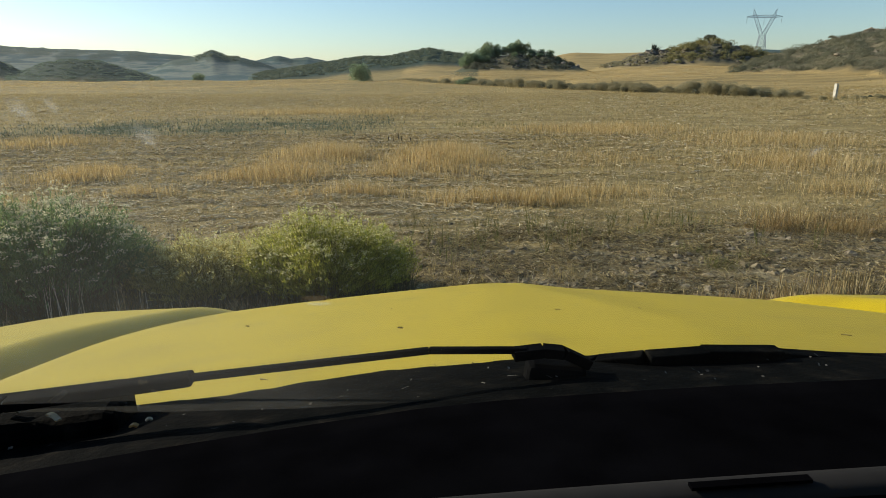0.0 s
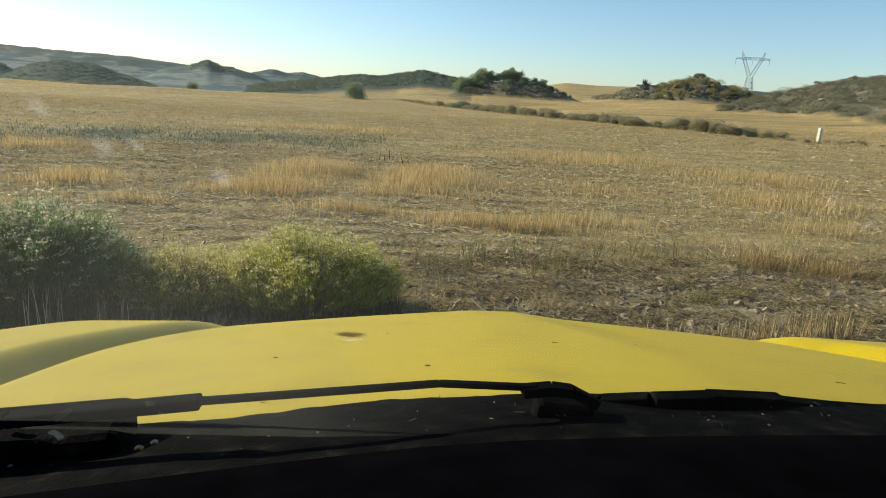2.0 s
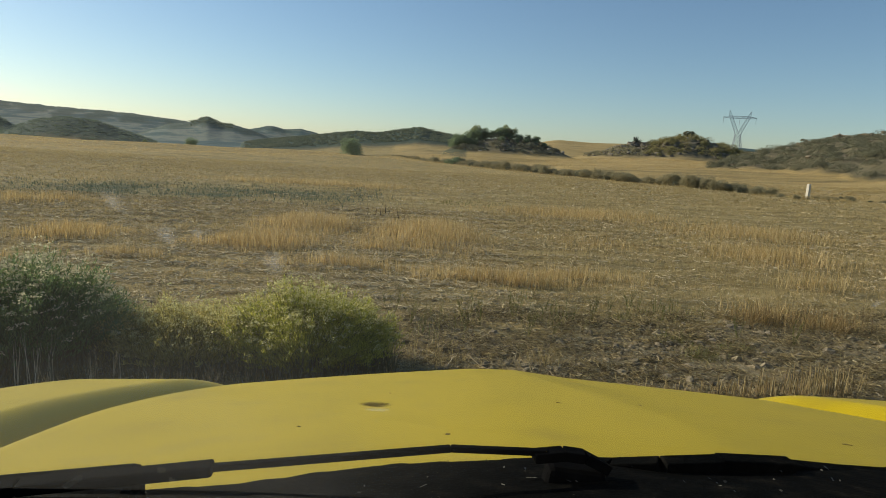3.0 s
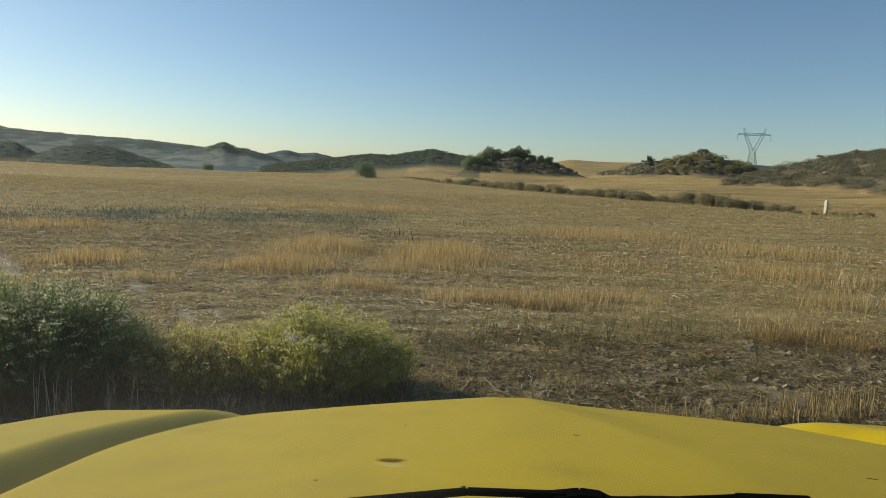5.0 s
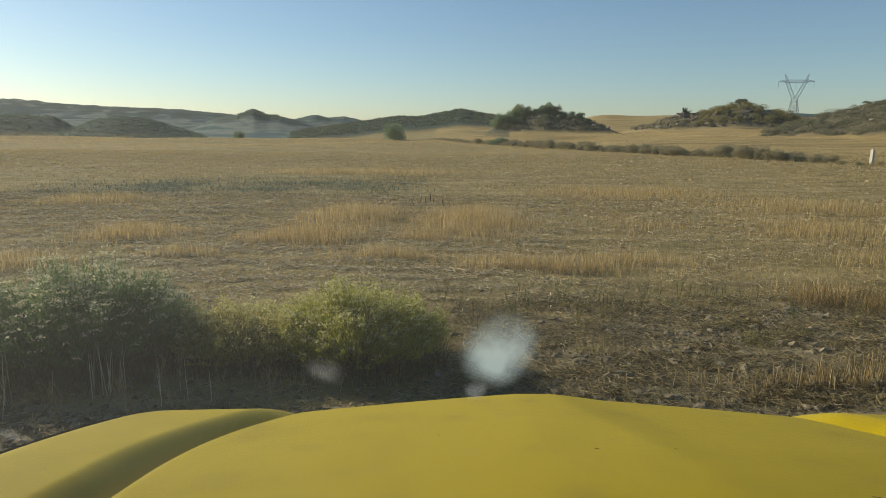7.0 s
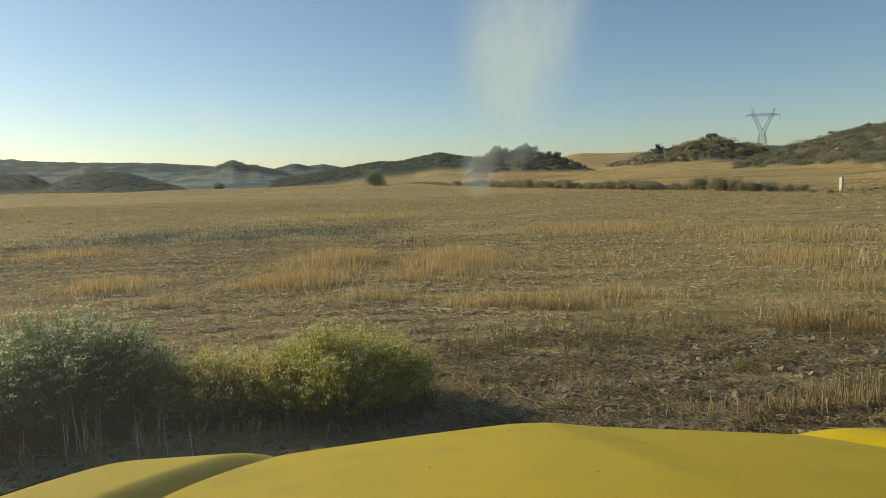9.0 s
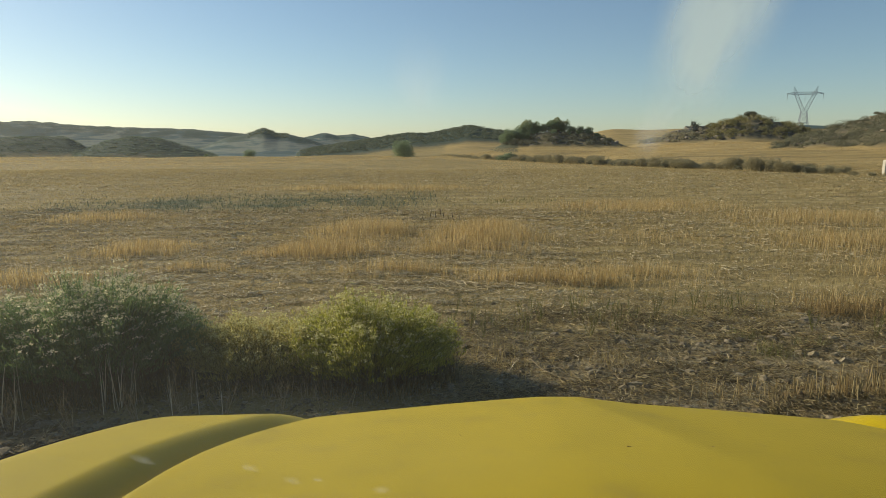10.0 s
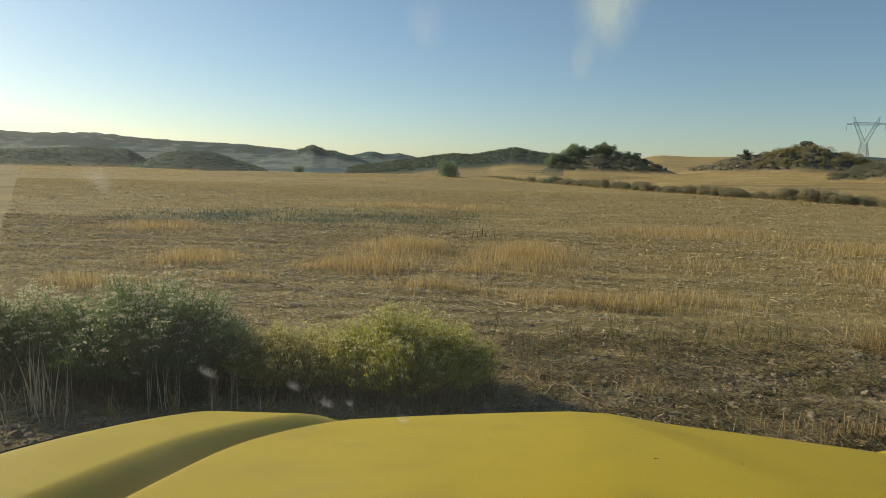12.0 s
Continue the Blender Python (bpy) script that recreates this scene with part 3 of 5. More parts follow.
def build_car():
    car = tagged(new("car"), "dusty yellow car with black wipers, parked at the field's edge", "car")
    # bonnet
    def hood_pts(s, v):
        y0 = rear_line(CX + s * 0.557) - 0.014
        y = y0 + (1.32 - y0) * v
        d = s * crease(y)
        return CX + d, y, hood_top(d, y)
    part("bonnet", slab(hood_pts, np.concatenate([np.linspace(-1, -.94, 6), np.linspace(-.92, .92, 90), np.linspace(.94, 1, 6)]), np.linspace(0, 1, 70), 0.012, M_YELLOW, "bonnet"), car, "dusty yellow painted bonnet")
    for sgn in (-1, 1):
        def wing_pts(s, y):
            e = crease(y) - 0.010
            wide = 0.93 - 0.22 * np.maximum(y - 0.95, 0) ** 1.5
            d = e + (wide - e) * s
            base = hood_top(-crease(y), y) - 0.010
            rise = (0.036 if sgn < 0 else 0.041) * (0.5 * np.clip(s / 0.18, 0, 1) + 0.5 * smooth01(s / 0.18))
            fall = 0.016 * s + 0.115 * np.maximum(s - 0.50, 0) ** 2 / 0.25
            return CX + sgn * d, y, base + rise - fall
        us = np.linspace(0, 1, 76)
        part("wing", slab(wing_pts, us if sgn > 0 else us[::-1], np.linspace(0.20, 1.32, 64), 0.012, M_YELLOW, "wing"), car, "yellow front wing")
        seam = [tuple(float(q) for q in wing_pts(np.float64(0.68), np.float64(y))) for y in np.linspace(0.42, 1.16, 26)]
        part("wing_seam", bar("wing_seam", [(x, y, z + 0.001) for x, y, z in seam], 0.007, 0.004, M_BLACK), car, "dark seam along the wing")
        lip = []
        for y in np.linspace(0.30, 1.3, 28):
            w = 0.938 - 0.22 * max(y - 0.95, 0) ** 1.5
            lip.append((CX + sgn * w, y, float(hood_top(-crease(y), y)) - 0.012 + 0.040 - 0.016 - 0.115 - 0.003))
        part("wing_trim", bar("wing_trim", lip, 0.022, 0.022, M_BLACK), car, "black plastic wing edging")
        # side of the body: the skin under the wing with its wheel arch, the doors, the rear quarter
        def skin_pts(y, v):
            top = hood_top(-crease(y), y) - 0.012 + 0.040 - 0.016 - 0.115 - 0.010
            low = np.maximum(0.30, 0.34 + np.sqrt(np.maximum(0.42 ** 2 - (y - 0.72) ** 2, 0)))
            low = np.minimum(low, top - 0.03)
            w = 0.925 - 0.22 * np.maximum(y - 0.95, 0) ** 1.5
            return CX + sgn * (w + 0.015 * np.sin(v * 3.14)), y, top + (low - top) * v
        v, q = sheet(skin_pts, np.linspace(0.20, 1.32, 70), np.linspace(0, 1, 8))
        part("wing_side", mesh_of("wing_side", v, [(q, 0)], [M_YELLOW], True), car)
        part("door", box_mesh("door", CX + sgn * 0.90 - 0.03, CX + sgn * 0.90 + 0.03, -0.95, 0.21, 0.30, 1.03, M_YELLOW, 0.014), car)
        part("door", box_mesh("door", CX + sgn * 0.90 - 0.03, CX + sgn * 0.90 + 0.03, -1.66, -0.955, 0.30, 1.03, M_YELLOW, 0.014), car)
        part("rear_quarter", box_mesh("rear_quarter", CX + sgn * 0.90 - 0.03, CX + sgn * 0.90 + 0.03, -2.75, -1.665, 0.74, 1.03, M_YELLOW, 0.014), car)
        part("pillar", bar("pillar", [(CX + sgn * 0.88, 0.30, 1.05), (CX + sgn * 0.80, -0.17, 1.70)], 0.07, 0.05, M_YELLOW), car)
        part("pillar", bar("pillar", [(CX + sgn * 0.88, -1.2, 1.02), (CX + sgn * 0.80, -1.2, 1.70)], 0.09, 0.05, M_BLACK), car)
        part("pillar", bar("pillar", [(CX + sgn * 0.88, -2.5, 1.02), (CX + sgn * 0.80, -2.3, 1.70)], 0.12, 0.06, M_YELLOW), car)
        wheel(car, CX + sgn * 0.80, 0.72)
        wheel(car, CX + sgn * 0.80, -2.10)
    part("bumper", box_mesh("bumper", CX - 0.90, CX + 0.90, 1.25, 1.42, 0.35, 0.66, M_BLACK, 0.05), car, "black plastic front bumper")
    part("tailgate", box_mesh("tailgate", CX - 0.86, CX + 0.86, -2.80, -2.70, 0.40, 1.05, M_YELLOW, 0.03), car)
    part("floor_pan", box_mesh("floor_pan", CX - 0.86, CX + 0.86, -2.7, 1.2, 0.26, 0.34, M_BLACK, 0.02), car)

    def roof_pts(s, y):
        return CX + 0.80 * s, y, 1.76 - 0.06 * s ** 2 - 0.05 * ((y + 1.2) / 1.1) ** 2
    part("roof", slab(roof_pts, np.linspace(-1, 1, 16), np.linspace(-2.35, -0.14, 20), 0.04, M_YELLOW, "roof"), car, "yellow car roof")
    part("rear_window", mesh_of("rear_window", np.array([(CX - .8, -2.72, 1.05), (CX + .8, -2.72, 1.05), (CX + .74, -2.33, 1.68), (CX - .74, -2.33, 1.68)]), [(np.array([[0, 1, 2, 3]]), 0)], [M_GLASS]), car).visible_shadow = False
    # scuttle panel under the windscreen
    def scuttle_pts(x, v):
        yf = hood_rear(x)
        yb = 0.285 - 0.20 * (x - CX) ** 2
        y = yf + (yb - yf) * v
        return x, y, hood_top(x - CX, yf) + 0.0025 + 0.040 * v ** 0.8 + 0.0004 * np.sin(v * 11) * v * (1 - v)
    part("scuttle", slab(scuttle_pts, np.linspace(CX - 0.62, CX + 0.62, 180)[::-1], np.linspace(0, 1, 16), 0.02, M_SCUTTLE, "scuttle"), car, "dirty black plastic scuttle panel")
    # windscreen
    def glass_pts(x, z):
        return x, glass_y(z) - 0.25 * np.maximum(np.abs(x - CX) - 0.36, 0) ** 2, z
    v, q = sheet(glass_pts, np.linspace(CX - 0.80, CX + 0.80, 20), np.linspace(1.235, 1.70, 16))
    screen = part("windscreen", mesh_of("windscreen", v, [(q, 0)], [M_GLASS], True), car, "dusty windscreen glass with dried spots")
    screen.visible_shadow = False
    pale = soft_spot_material("dried_spot", (0.66, 0.68, 0.66), 0.13, 0.46)
    chalk = soft_spot_material("dried_chalk", (0.50, 0.55, 0.55), 0.20, 0.38)
    grey = soft_spot_material("dried_smear", (0.42, 0.51, 0.51), 0.74, 0.40)
    for x, z, w in ((-0.0300, 1.4030, 0.0060), (-0.0512, 1.4090, 0.0055), (-0.0585, 1.4165, 0.0050), (-0.0445, 1.4097, 0.0035),
                    (-0.0810, 1.4205, 0.0060), (-0.0723, 1.4735, 0.0065), (-0.0141, 1.4944, 0.0060), (0.1187, 1.3983, 0.0035)):
        glass_spot(screen, "dirt_spot", x, z, w, w * 1.9, pale, "pale dried water spot")
    glass_spot(screen, "dirt_smear", 0.0078, 1.4985, 0.0108, 0.0260, grey, "greyish smear on the glass")
    glass_spot(screen, "dirt_smear", 0.0055, 1.4913, 0.0040, 0.0090, chalk, "thin tail of the smear", 0.0022)
    # a dark little ring and two specks low on the glass
    dark = soft_spot_material("dark_speck", (0.05, 0.04, 0.025), 0.85, 0.30)
    glass_spot(screen, "dirt_spot", -0.0075, 1.3430, 0.0130, 0.0066, dark, "dark rim of a dried fly mark")
    glass_spot(screen, "dirt_spot", -0.0070, 1.3410, 0.0115, 0.0052, chalk, "pale dried fly mark", 0.0022)
    glass_spot(screen, "dirt_spot", -0.0360, 1.3260, 0.0022, 0.0020, dark, "dark speck")
    glass_spot(screen, "dirt_spot", 0.0200, 1.3230, 0.0030, 0.0030, dark, "dark speck")
    # wiper: thick arm, thin bent rod, and the blade that lies at its end
    wiper = new("wiper")
    wiper.parent = car
    tagged(wiper, "black windscreen wiper")
    part("arm", bar("arm", [(-0.46, 0.262, 1.2270), (-0.189, 0.321, 1.2485), (-0.094, 0.3275, 1.2578)], 0.010, 0.0065, M_BLACK, 0.0015), wiper)
    part("rod", bar("rod", [(-0.102, 0.3250, 1.2585), (0.033, 0.351, 1.2600), (0.090, 0.351, 1.2590)], 0.0045, 0.0036, M_BLACK, 0.0008), wiper)
    part("blade_clip", bar("blade_clip", [(0.082, 0.351, 1.2565), (0.100, 0.353, 1.2575), (0.112, 0.352, 1.2565), (0.128, 0.356, 1.2470)], 0.009, 0.006, M_BLACK, 0.0005), wiper)
    part("blade_clip", bar("blade_clip", [(0.090, 0.356, 1.2380), (0.126, 0.356, 1.2340)], 0.016, 0.024, M_BLACK, 0.004), wiper)
    part("pivot_cover", bar("pivot_cover", [(-0.50, 0.262, 1.205), (-0.30, 0.312, 1.222), (-0.140, 0.345, 1.225)], 0.050, 0.030, M_SCUTTLE, 0.006), wiper, "dirty black pivot cover")
    # the other wiper lies across the scuttle, its blade stepped at the joints
    rest = new("wiper")
    rest.parent = car
    tagged(rest, "black windscreen wiper lying on the scuttle")
    for points in ([(0.132, 0.408, 1.2110), (0.1475, 0.391, 1.2220), (0.173, 0.377, 1.2312), (0.212, 0.3785, 1.2326)], [(0.210, 0.3795, 1.2330), (0.262, 0.383, 1.2300)],
                   [(0.258, 0.386, 1.2275), (0.2745, 0.393, 1.2225), (0.322, 0.411, 1.2105), (0.372, 0.430, 1.1990), (0.46, 0.452, 1.1870)]):
        part("blade", bar("blade", points, 0.012, 0.023, M_SCUTTLE, 0.001), rest)
    # dashboard
    def dash_top(x):
        return np.interp(x, [-0.5, -0.154, 0.04, 0.148, 0.25, 0.7], [1.228, 1.254, 1.273, 1.2765, 1.279, 1.274])
    def dash_pts(x, v):
        y = 0.272 - 0.60 * v - 0.18 * (x - CX) ** 2
        return x, y, dash_top(x) + 0.006 * smooth01(v / 0.15) - 0.9 * np.maximum(v - 0.34, 0) ** 1.5
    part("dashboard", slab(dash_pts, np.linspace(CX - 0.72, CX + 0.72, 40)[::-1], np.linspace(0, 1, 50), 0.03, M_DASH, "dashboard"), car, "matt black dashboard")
    def strip_pts(x, v):
        return x, 0.200 - 0.10 * (x - CX) ** 2 - 0.012 * v, 1.2805 + 0.035 * np.minimum(x, .35) - 0.002 * (2 * v - 1) ** 2
    part("dash_strip", slab(strip_pts, np.linspace(0.0, 0.62, 30)[::-1], np.linspace(0, 1, 5), 0.012, M_GREY, "dash_strip"), car, "dull grey dashboard strip")
    vent = [(x, 0.192 - 0.10 * (x - CX) ** 2, 1.2817 + 0.035 * min(x, .35)) for x in np.linspace(0.114, 0.154, 4)]
    part("dash_vent", bar("dash_vent", vent, 0.003, 0.0012, M_DASH), car)
    # flakes of dirt on the scuttle
    n = 90
    x = np.random.uniform(-0.28, 0.55, n)
    f = np.random.uniform(0.08, 0.75, n)
    yf = hood_rear(x)
    yb = 0.285 - 0.20 * (x - CX) ** 2
    z = hood_top(x - CX, yf) + 0.0040 + 0.040 * f ** 0.8 + 0.0004 * np.sin(f * 11) * f * (1 - f)
    c = np.stack([x, yf + (yb - yf) * f, z], 1)
    an, ln, wd = np.random.uniform(0, 6.28, n), np.random.gamma(1.2, 0.0006, n) + 0.0003, np.random.uniform(0.0003, 0.0008, n)
    du = np.stack([np.cos(an), np.sin(an), 0.1 + 0 * an], 1) * ln[:, None]
    dv = np.stack([-np.sin(an), np.cos(an), 0.4 + 0 * an], 1) * wd[:, None]
    v = np.stack([c - du - dv, c + du - dv, c + du + dv, c - du + dv], 1).reshape(-1, 3)
    part("dirt_flakes", mesh_of("dirt_flakes", v, [(np.arange(n * 4).reshape(n, 4), 0)], [M_FLAKE]), car, "pale flakes of dirt and straw")["kind"] = "stuff"
    # bleached leaf bits on the pivot cover and scuttle
    for a, b, w, c in LEAF_BITS:
        part("leaf_bit", bar("leaf_bit", [a, tuple((p + q) / 2 + o for p, q, o in zip(a, b, (0, 0, 0.0012))), b], w, 0.0012, c, 0.0003), car, "pale leaf bit lying under the windscreen")
    # scratches and chips on the bonnet
    for x, y, ln in ((-0.087, 0.439, 0.006), (0.419, 0.529, 0.009), (-0.005, 0.731, 0.003), (0.179, 0.646, 0.006), (0.273, 0.654, 0.003)):
        z = float(hood_top(x - CX, y)) + 0.0004
        part("paint_chip", bar("paint_chip", [(x - ln / 2, y, z + .0002), (x + ln / 2, y - 0.002, z)], 0.0008, 0.0010, M_STEM, 0.0002), car, "dark chip in the paint")
    return car


M_GLASS = dusty_glass()
M_FLAKE = material("dirt_flake", [(0.1, (0.03, 0.028, 0.024)), (0.9, (0.16, 0.15, 0.125))], rough=0.9, scale=40, random_by="island", amount=0.9)
LEAF_BITS = [((-0.1954, 0.3271, 1.2425), (-0.184, 0.3244, 1.2425), 0.004, M_PALESTEM), ((-0.1681, 0.3203, 1.2425), (-0.1591, 0.3139, 1.2425), 0.003, M_PALESTEM), ((-0.1223, 0.3112, 1.2395), (-0.1183, 0.3112, 1.2395), 0.0025, M_STRAW), ((-0.1164, 0.3163, 1.2395), (-0.1134, 0.3173, 1.2395), 0.002, M_PALESTEM)]
build_car()

# ======== hedge, trees and hillside scrub ========


def cards(centres, size, flat=0.5, out=None):
    """Small leaf-like quads at the given places, turned at random, as (verts, quads)."""
    n = len(centres)
    a = np.random.normal(size=(n, 3))
    if out is not None:
        a = a * flat + out
    a /= np.linalg.norm(a, axis=1)[:, None] + 1e-9
    b = np.cross(a, np.random.normal(size=(n, 3)))
    b /= np.linalg.norm(b, axis=1)[:, None] + 1e-9
    c = np.cross(a, b)
    s = (np.asarray(size) * np.random.uniform(0.6, 1.3, n))[:, None]
    b, c = b * s, c * s * 0.55
    v = np.stack([centres - b, centres - c * 0.9, centres + b, centres + c * 0.9], 1).reshape(-1, 3)
    return v, np.arange(n * 4).reshape(n, 4)


def crown_points(n, rx, ry, rz, lumps=9, floor=0.0, low=0.25, big=0.6):
    """Places for leaves on an uneven crown made of several lumps, with their outward directions."""
    r = np.random.uniform(0, 1, (lumps, 3))
    th = r[:, 0] * 6.28
    cc = np.stack([np.cos(th) * rx * 0.55 * np.sqrt(r[:, 1]), np.sin(th) * ry * 0.55 * np.sqrt(r[:, 1]), rz * (low + (0.75 - low) * r[:, 2])], 1)
    rad = np.random.uniform(big * 0.5, big, lumps)
    k = np.random.randint(0, lumps, n)
    d = np.random.normal(size=(n, 3))
    d /= np.linalg.norm(d, axis=1)[:, None]
    rr = rad[k] * np.random.uniform(0.75, 1.08, n)
    p = cc[k] + d * rr[:, None] * np.array([rx, ry, rz * 0.75])
    ok = p[:, 2] > floor
    return p[ok], d[ok]


def shrub_mesh(name, rx, ry, h, n, leaf, mat, lumps=8):
    p, d = crown_points(n, rx, ry, h, lumps, 0.01)
    v, q = cards(p, np.full(len(p), leaf), 0.5, d)
    return mesh_of(name, v, [(q, 0)], [mat])


def limb(bm, a, b, r0, r1, sides=7):
    a, b = Vector(a), Vector(b)
    rot = (b - a).to_track_quat("Z", "Y").to_matrix()
    rings = []
    for p, r in ((a, r0), (b, r1)):
        rings.append([bm.verts.new(p + rot @ Vector((math.cos(k / sides * 6.2832) * r, math.sin(k / sides * 6.2832) * r, 0))) for k in range(sides)])
    for k in range(sides):
        bm.faces.new((rings[0][k], rings[0][(k + 1) % sides], rings[1][(k + 1) % sides], rings[1][k]))


def tree(h, spread, label, n=2600, leaf=0.16, lift=0.18, mat=None, lumps=18):
    """A small tree or tall bush: trunk with limbs, and a crown of small leaves."""
    t = tagged(new("tree"), label, "tree")
    bm = bmesh.new()
    fork = Vector((0, 0, h * 0.28))
    limb(bm, (0, 0, -0.4), fork, h * 0.035, h * 0.024)
    for k in range(7):
        an = k * 0.9 + random.random()
        e = Vector((math.cos(an) * spread * random.uniform(.2, .6), math.sin(an) * spread * random.uniform(.2, .6), h * random.uniform(.55, .92)))
        limb(bm, fork, (fork + e) / 2 + Vector((0, 0, .1 * h)), h * 0.018, h * 0.011)
        limb(bm, (fork + e) / 2 + Vector((0, 0, .1 * h)), e, h * 0.011, h * 0.003)
    part("trunk", from_bm("trunk", bm, M_BARK), t)
    p, d = crown_points(n, spread, spread, h * (1 - lift), lumps, 0.0, 0.12 if lift < 0.1 else 0.25, 0.48)
    p[:, 2] += h * lift * 0.8
    v, q = cards(p, np.full(len(p), leaf), 0.9, d)
    part("crown", mesh_of("crown", v, [(q, 0)], [mat or M_TREE]), t)
    return t


def z_at(x, y):
    return float(ground(np.array([x]), np.array([y]))[0][0])


def place(ob, x, y, turn=0.0, dz=0.0, scale=1.0):
    ob.matrix_basis = pose(x, y, z_at(x, y) + dz, 0, 0, turn) @ Matrix.Scale(scale, 4)
    return ob


def spread_copies(kinds, spots):
    """The first spots take the originals, the others copies."""
    for k, (x, y, s) in enumerate(spots):
        if k < len(kinds):
            place(kinds[k], x, y, random.uniform(0, 360), -0.05, s)
        else:
            c = copy_thing(kinds[k % len(kinds)], Matrix())
            place(c, x, y, random.uniform(0, 360), -0.05, s)


def single(name, me, label, category, group="", kind=""):
    return tagged(new(name, me), label, category, group, kind)


# the row of low shrubs along the field boundary
HEDGE_LABEL = "low grey-olive shrub on the field boundary"
kinds = [single("shrub", shrub_mesh("shrub", r, r * 0.9, h, 4200, 0.040, m, 13), HEDGE_LABEL, "shrub", "shrubs along the field boundary") for r, h, m in ((0.85, 0.80, M_HEDGE), (1.05, 0.95, M_HEDGE), (0.7, 0.62, M_SCRUB), (1.2, 0.85, M_HEDGE), (0.9, 1.05, M_HEDGE))]
spots = []
y = 36.8
while y < 118:
    x = float(np.interp(y, HEDGE_Y, HEDGE_X))
    s = random.uniform(0.48, 0.95) * (0.75 if y < 37 else 1.0) * (1.0 if y < 62 else 0.9 if y < 90 else 0.5)
    spots.append((x + random.uniform(-0.5, 0.5), y + random.uniform(-0.4, 0.4), s))
    if random.random() < 0.45:
        spots.append((x + random.uniform(0.6, 1.9), y + random.uniform(-0.6, 0.6), s * 0.8))
    y += random.uniform(0.20, 0.46) * (1 + (y - 33) / 60)
spread_copies(kinds, spots)
for k in range(14):
    c = copy_thing(kinds[k % len(kinds)], Matrix())
    place(c, 22.4 + random.uniform(-1.0, 4.5), 33.6 + random.uniform(-1.2, 2.0), random.uniform(0, 360), -0.05, random.uniform(0.2, 0.36))
place(single("shrub", shrub_mesh("shrub", 1.7, 1.3, 1.15, 2200, 0.09, M_TREE, 9), "rounded bright green shrub on the field boundary", "shrub", "shrubs along the field boundary"), 6.4, 77, 0, -0.25)

y = np.random.uniform(30, 118, 9000)
x = np.interp(y, HEDGE_Y, HEDGE_X) + np.random.normal(0.2, 0.9, 9000)
z = ground(x, y)[0]
v, q, tr = blades(np.stack([x, y, z - 0.02], 1), np.random.uniform(0.12, 0.42, 9000) * (0.6 + 0.4 * wave(x, y, 6, 17)), np.full(9000, 0.03), np.abs(np.random.normal(0, 0.3, 9000)), droop=0.1)
tagged(new("boundary_grass", mesh_of("boundary_grass", v, [(q, 0), (tr, 0)], [M_DRYGRASS])), "tall dry grass along the field boundary", "grass", kind="stuff")

# trees and tall bushes far off
place(tree(3.3, 2.5, "dark green rounded tree standing alone in the field", 5200, 0.10, 0.0, None, 26), -9.6, 115.7, 0, -0.55, 1.15)
place(tree(1.7, 1.25, "dark bushy tree at the far edge of the field", 2400, 0.08, 0.0, None, 22), -36.7, 110, 0, -0.3, 1.1)
place(tree(1.2, 0.5, "small dark bush at the far edge of the field", 900, 0.07, 0.02), -46.5, 115)
TL = "grey-green tree on the stony knoll"
kinds = [tree(h, s, TL, 4200, 0.10, 0.03) for h, s in ((2.7, 2.0), (2.2, 2.1), (3.0, 1.6))]
for k in kinds:
    tagged(k, group="trees on the knoll")
spots = [(10.0, 117.5, 1.05), (11.6, 118.5, 0.95), (9.6, 119.5, .7), (14.0, 121, 0.92), (12.9, 121, 1.0), (15.3, 122, 0.95), (19.0, 122, 0.75), (20.6, 122.5, 0.7), (16.8, 121, 0.6), (17.9, 121, .65), (22.3, 121.5, 0.62), (24.0, 121, 0.52), (25.6, 120.5, 0.5), (27.2, 120.5, 0.45), (21.4, 119, .45), (18.4, 118, .4), (23.3, 119, .4), (13.4, 117.5, .5)]
spread_copies(kinds, spots)
for x, y, h in ((14.2, 122.5, 3.3), (13.2, 122.5, 3.0), (20.0, 123, 2.9), (21.0, 122.5, 2.7)):
    t = tree(h, 1.35, "slender pale tree rising over the knoll", 2200, 0.09, 0.15, M_PALETREE, 11)
    tagged(t, group="trees on the knoll")
    place(t, x, y)

# scrub and rocks on the slopes, too many to count


def scatter(n, u0, u1, y0, y1, least=0.35):
    """Places on the scrubby slopes between two directions and two distances."""
    out = []
    while sum(len(o) for o in out) < n:
        y = np.random.uniform(y0, y1, 4000)
        x = np.random.uniform(u0, u1, 4000) * y
        z, s, _ = ground(x, y)
        ok = np.random.uniform(size=4000) < (s - least) * 1.6
        out.append(np.stack([x, y, z], 1)[ok])
    return np.concatenate(out)[:n]


def scrub_stuff(name, n, u0, u1, y0, y1, r, h, leaves, leaf, mat, label, least=0.35):
    base = scatter(n, u0, u1, y0, y1, least)
    rad = r * np.random.uniform(0.5, 1.5, n)
    d = np.random.normal(size=(n, leaves, 3))
    d /= np.linalg.norm(d, axis=2)[..., None]
    d[..., 2] = np.abs(d[..., 2])
    lump = 1 + 0.13 * np.random.normal(size=(n, leaves, 1))
    p = base[:, None] + d * rad[:, None, None] * lump * np.array([1, 1, h / r])
    p, d = p.reshape(-1, 3), d.reshape(-1, 3)
    v, q = cards(p, np.full(len(p), leaf), 0.45, d)
    return tagged(new(name, mesh_of(name, v, [(q, 0)], [mat])), label, "scrub", kind="stuff")


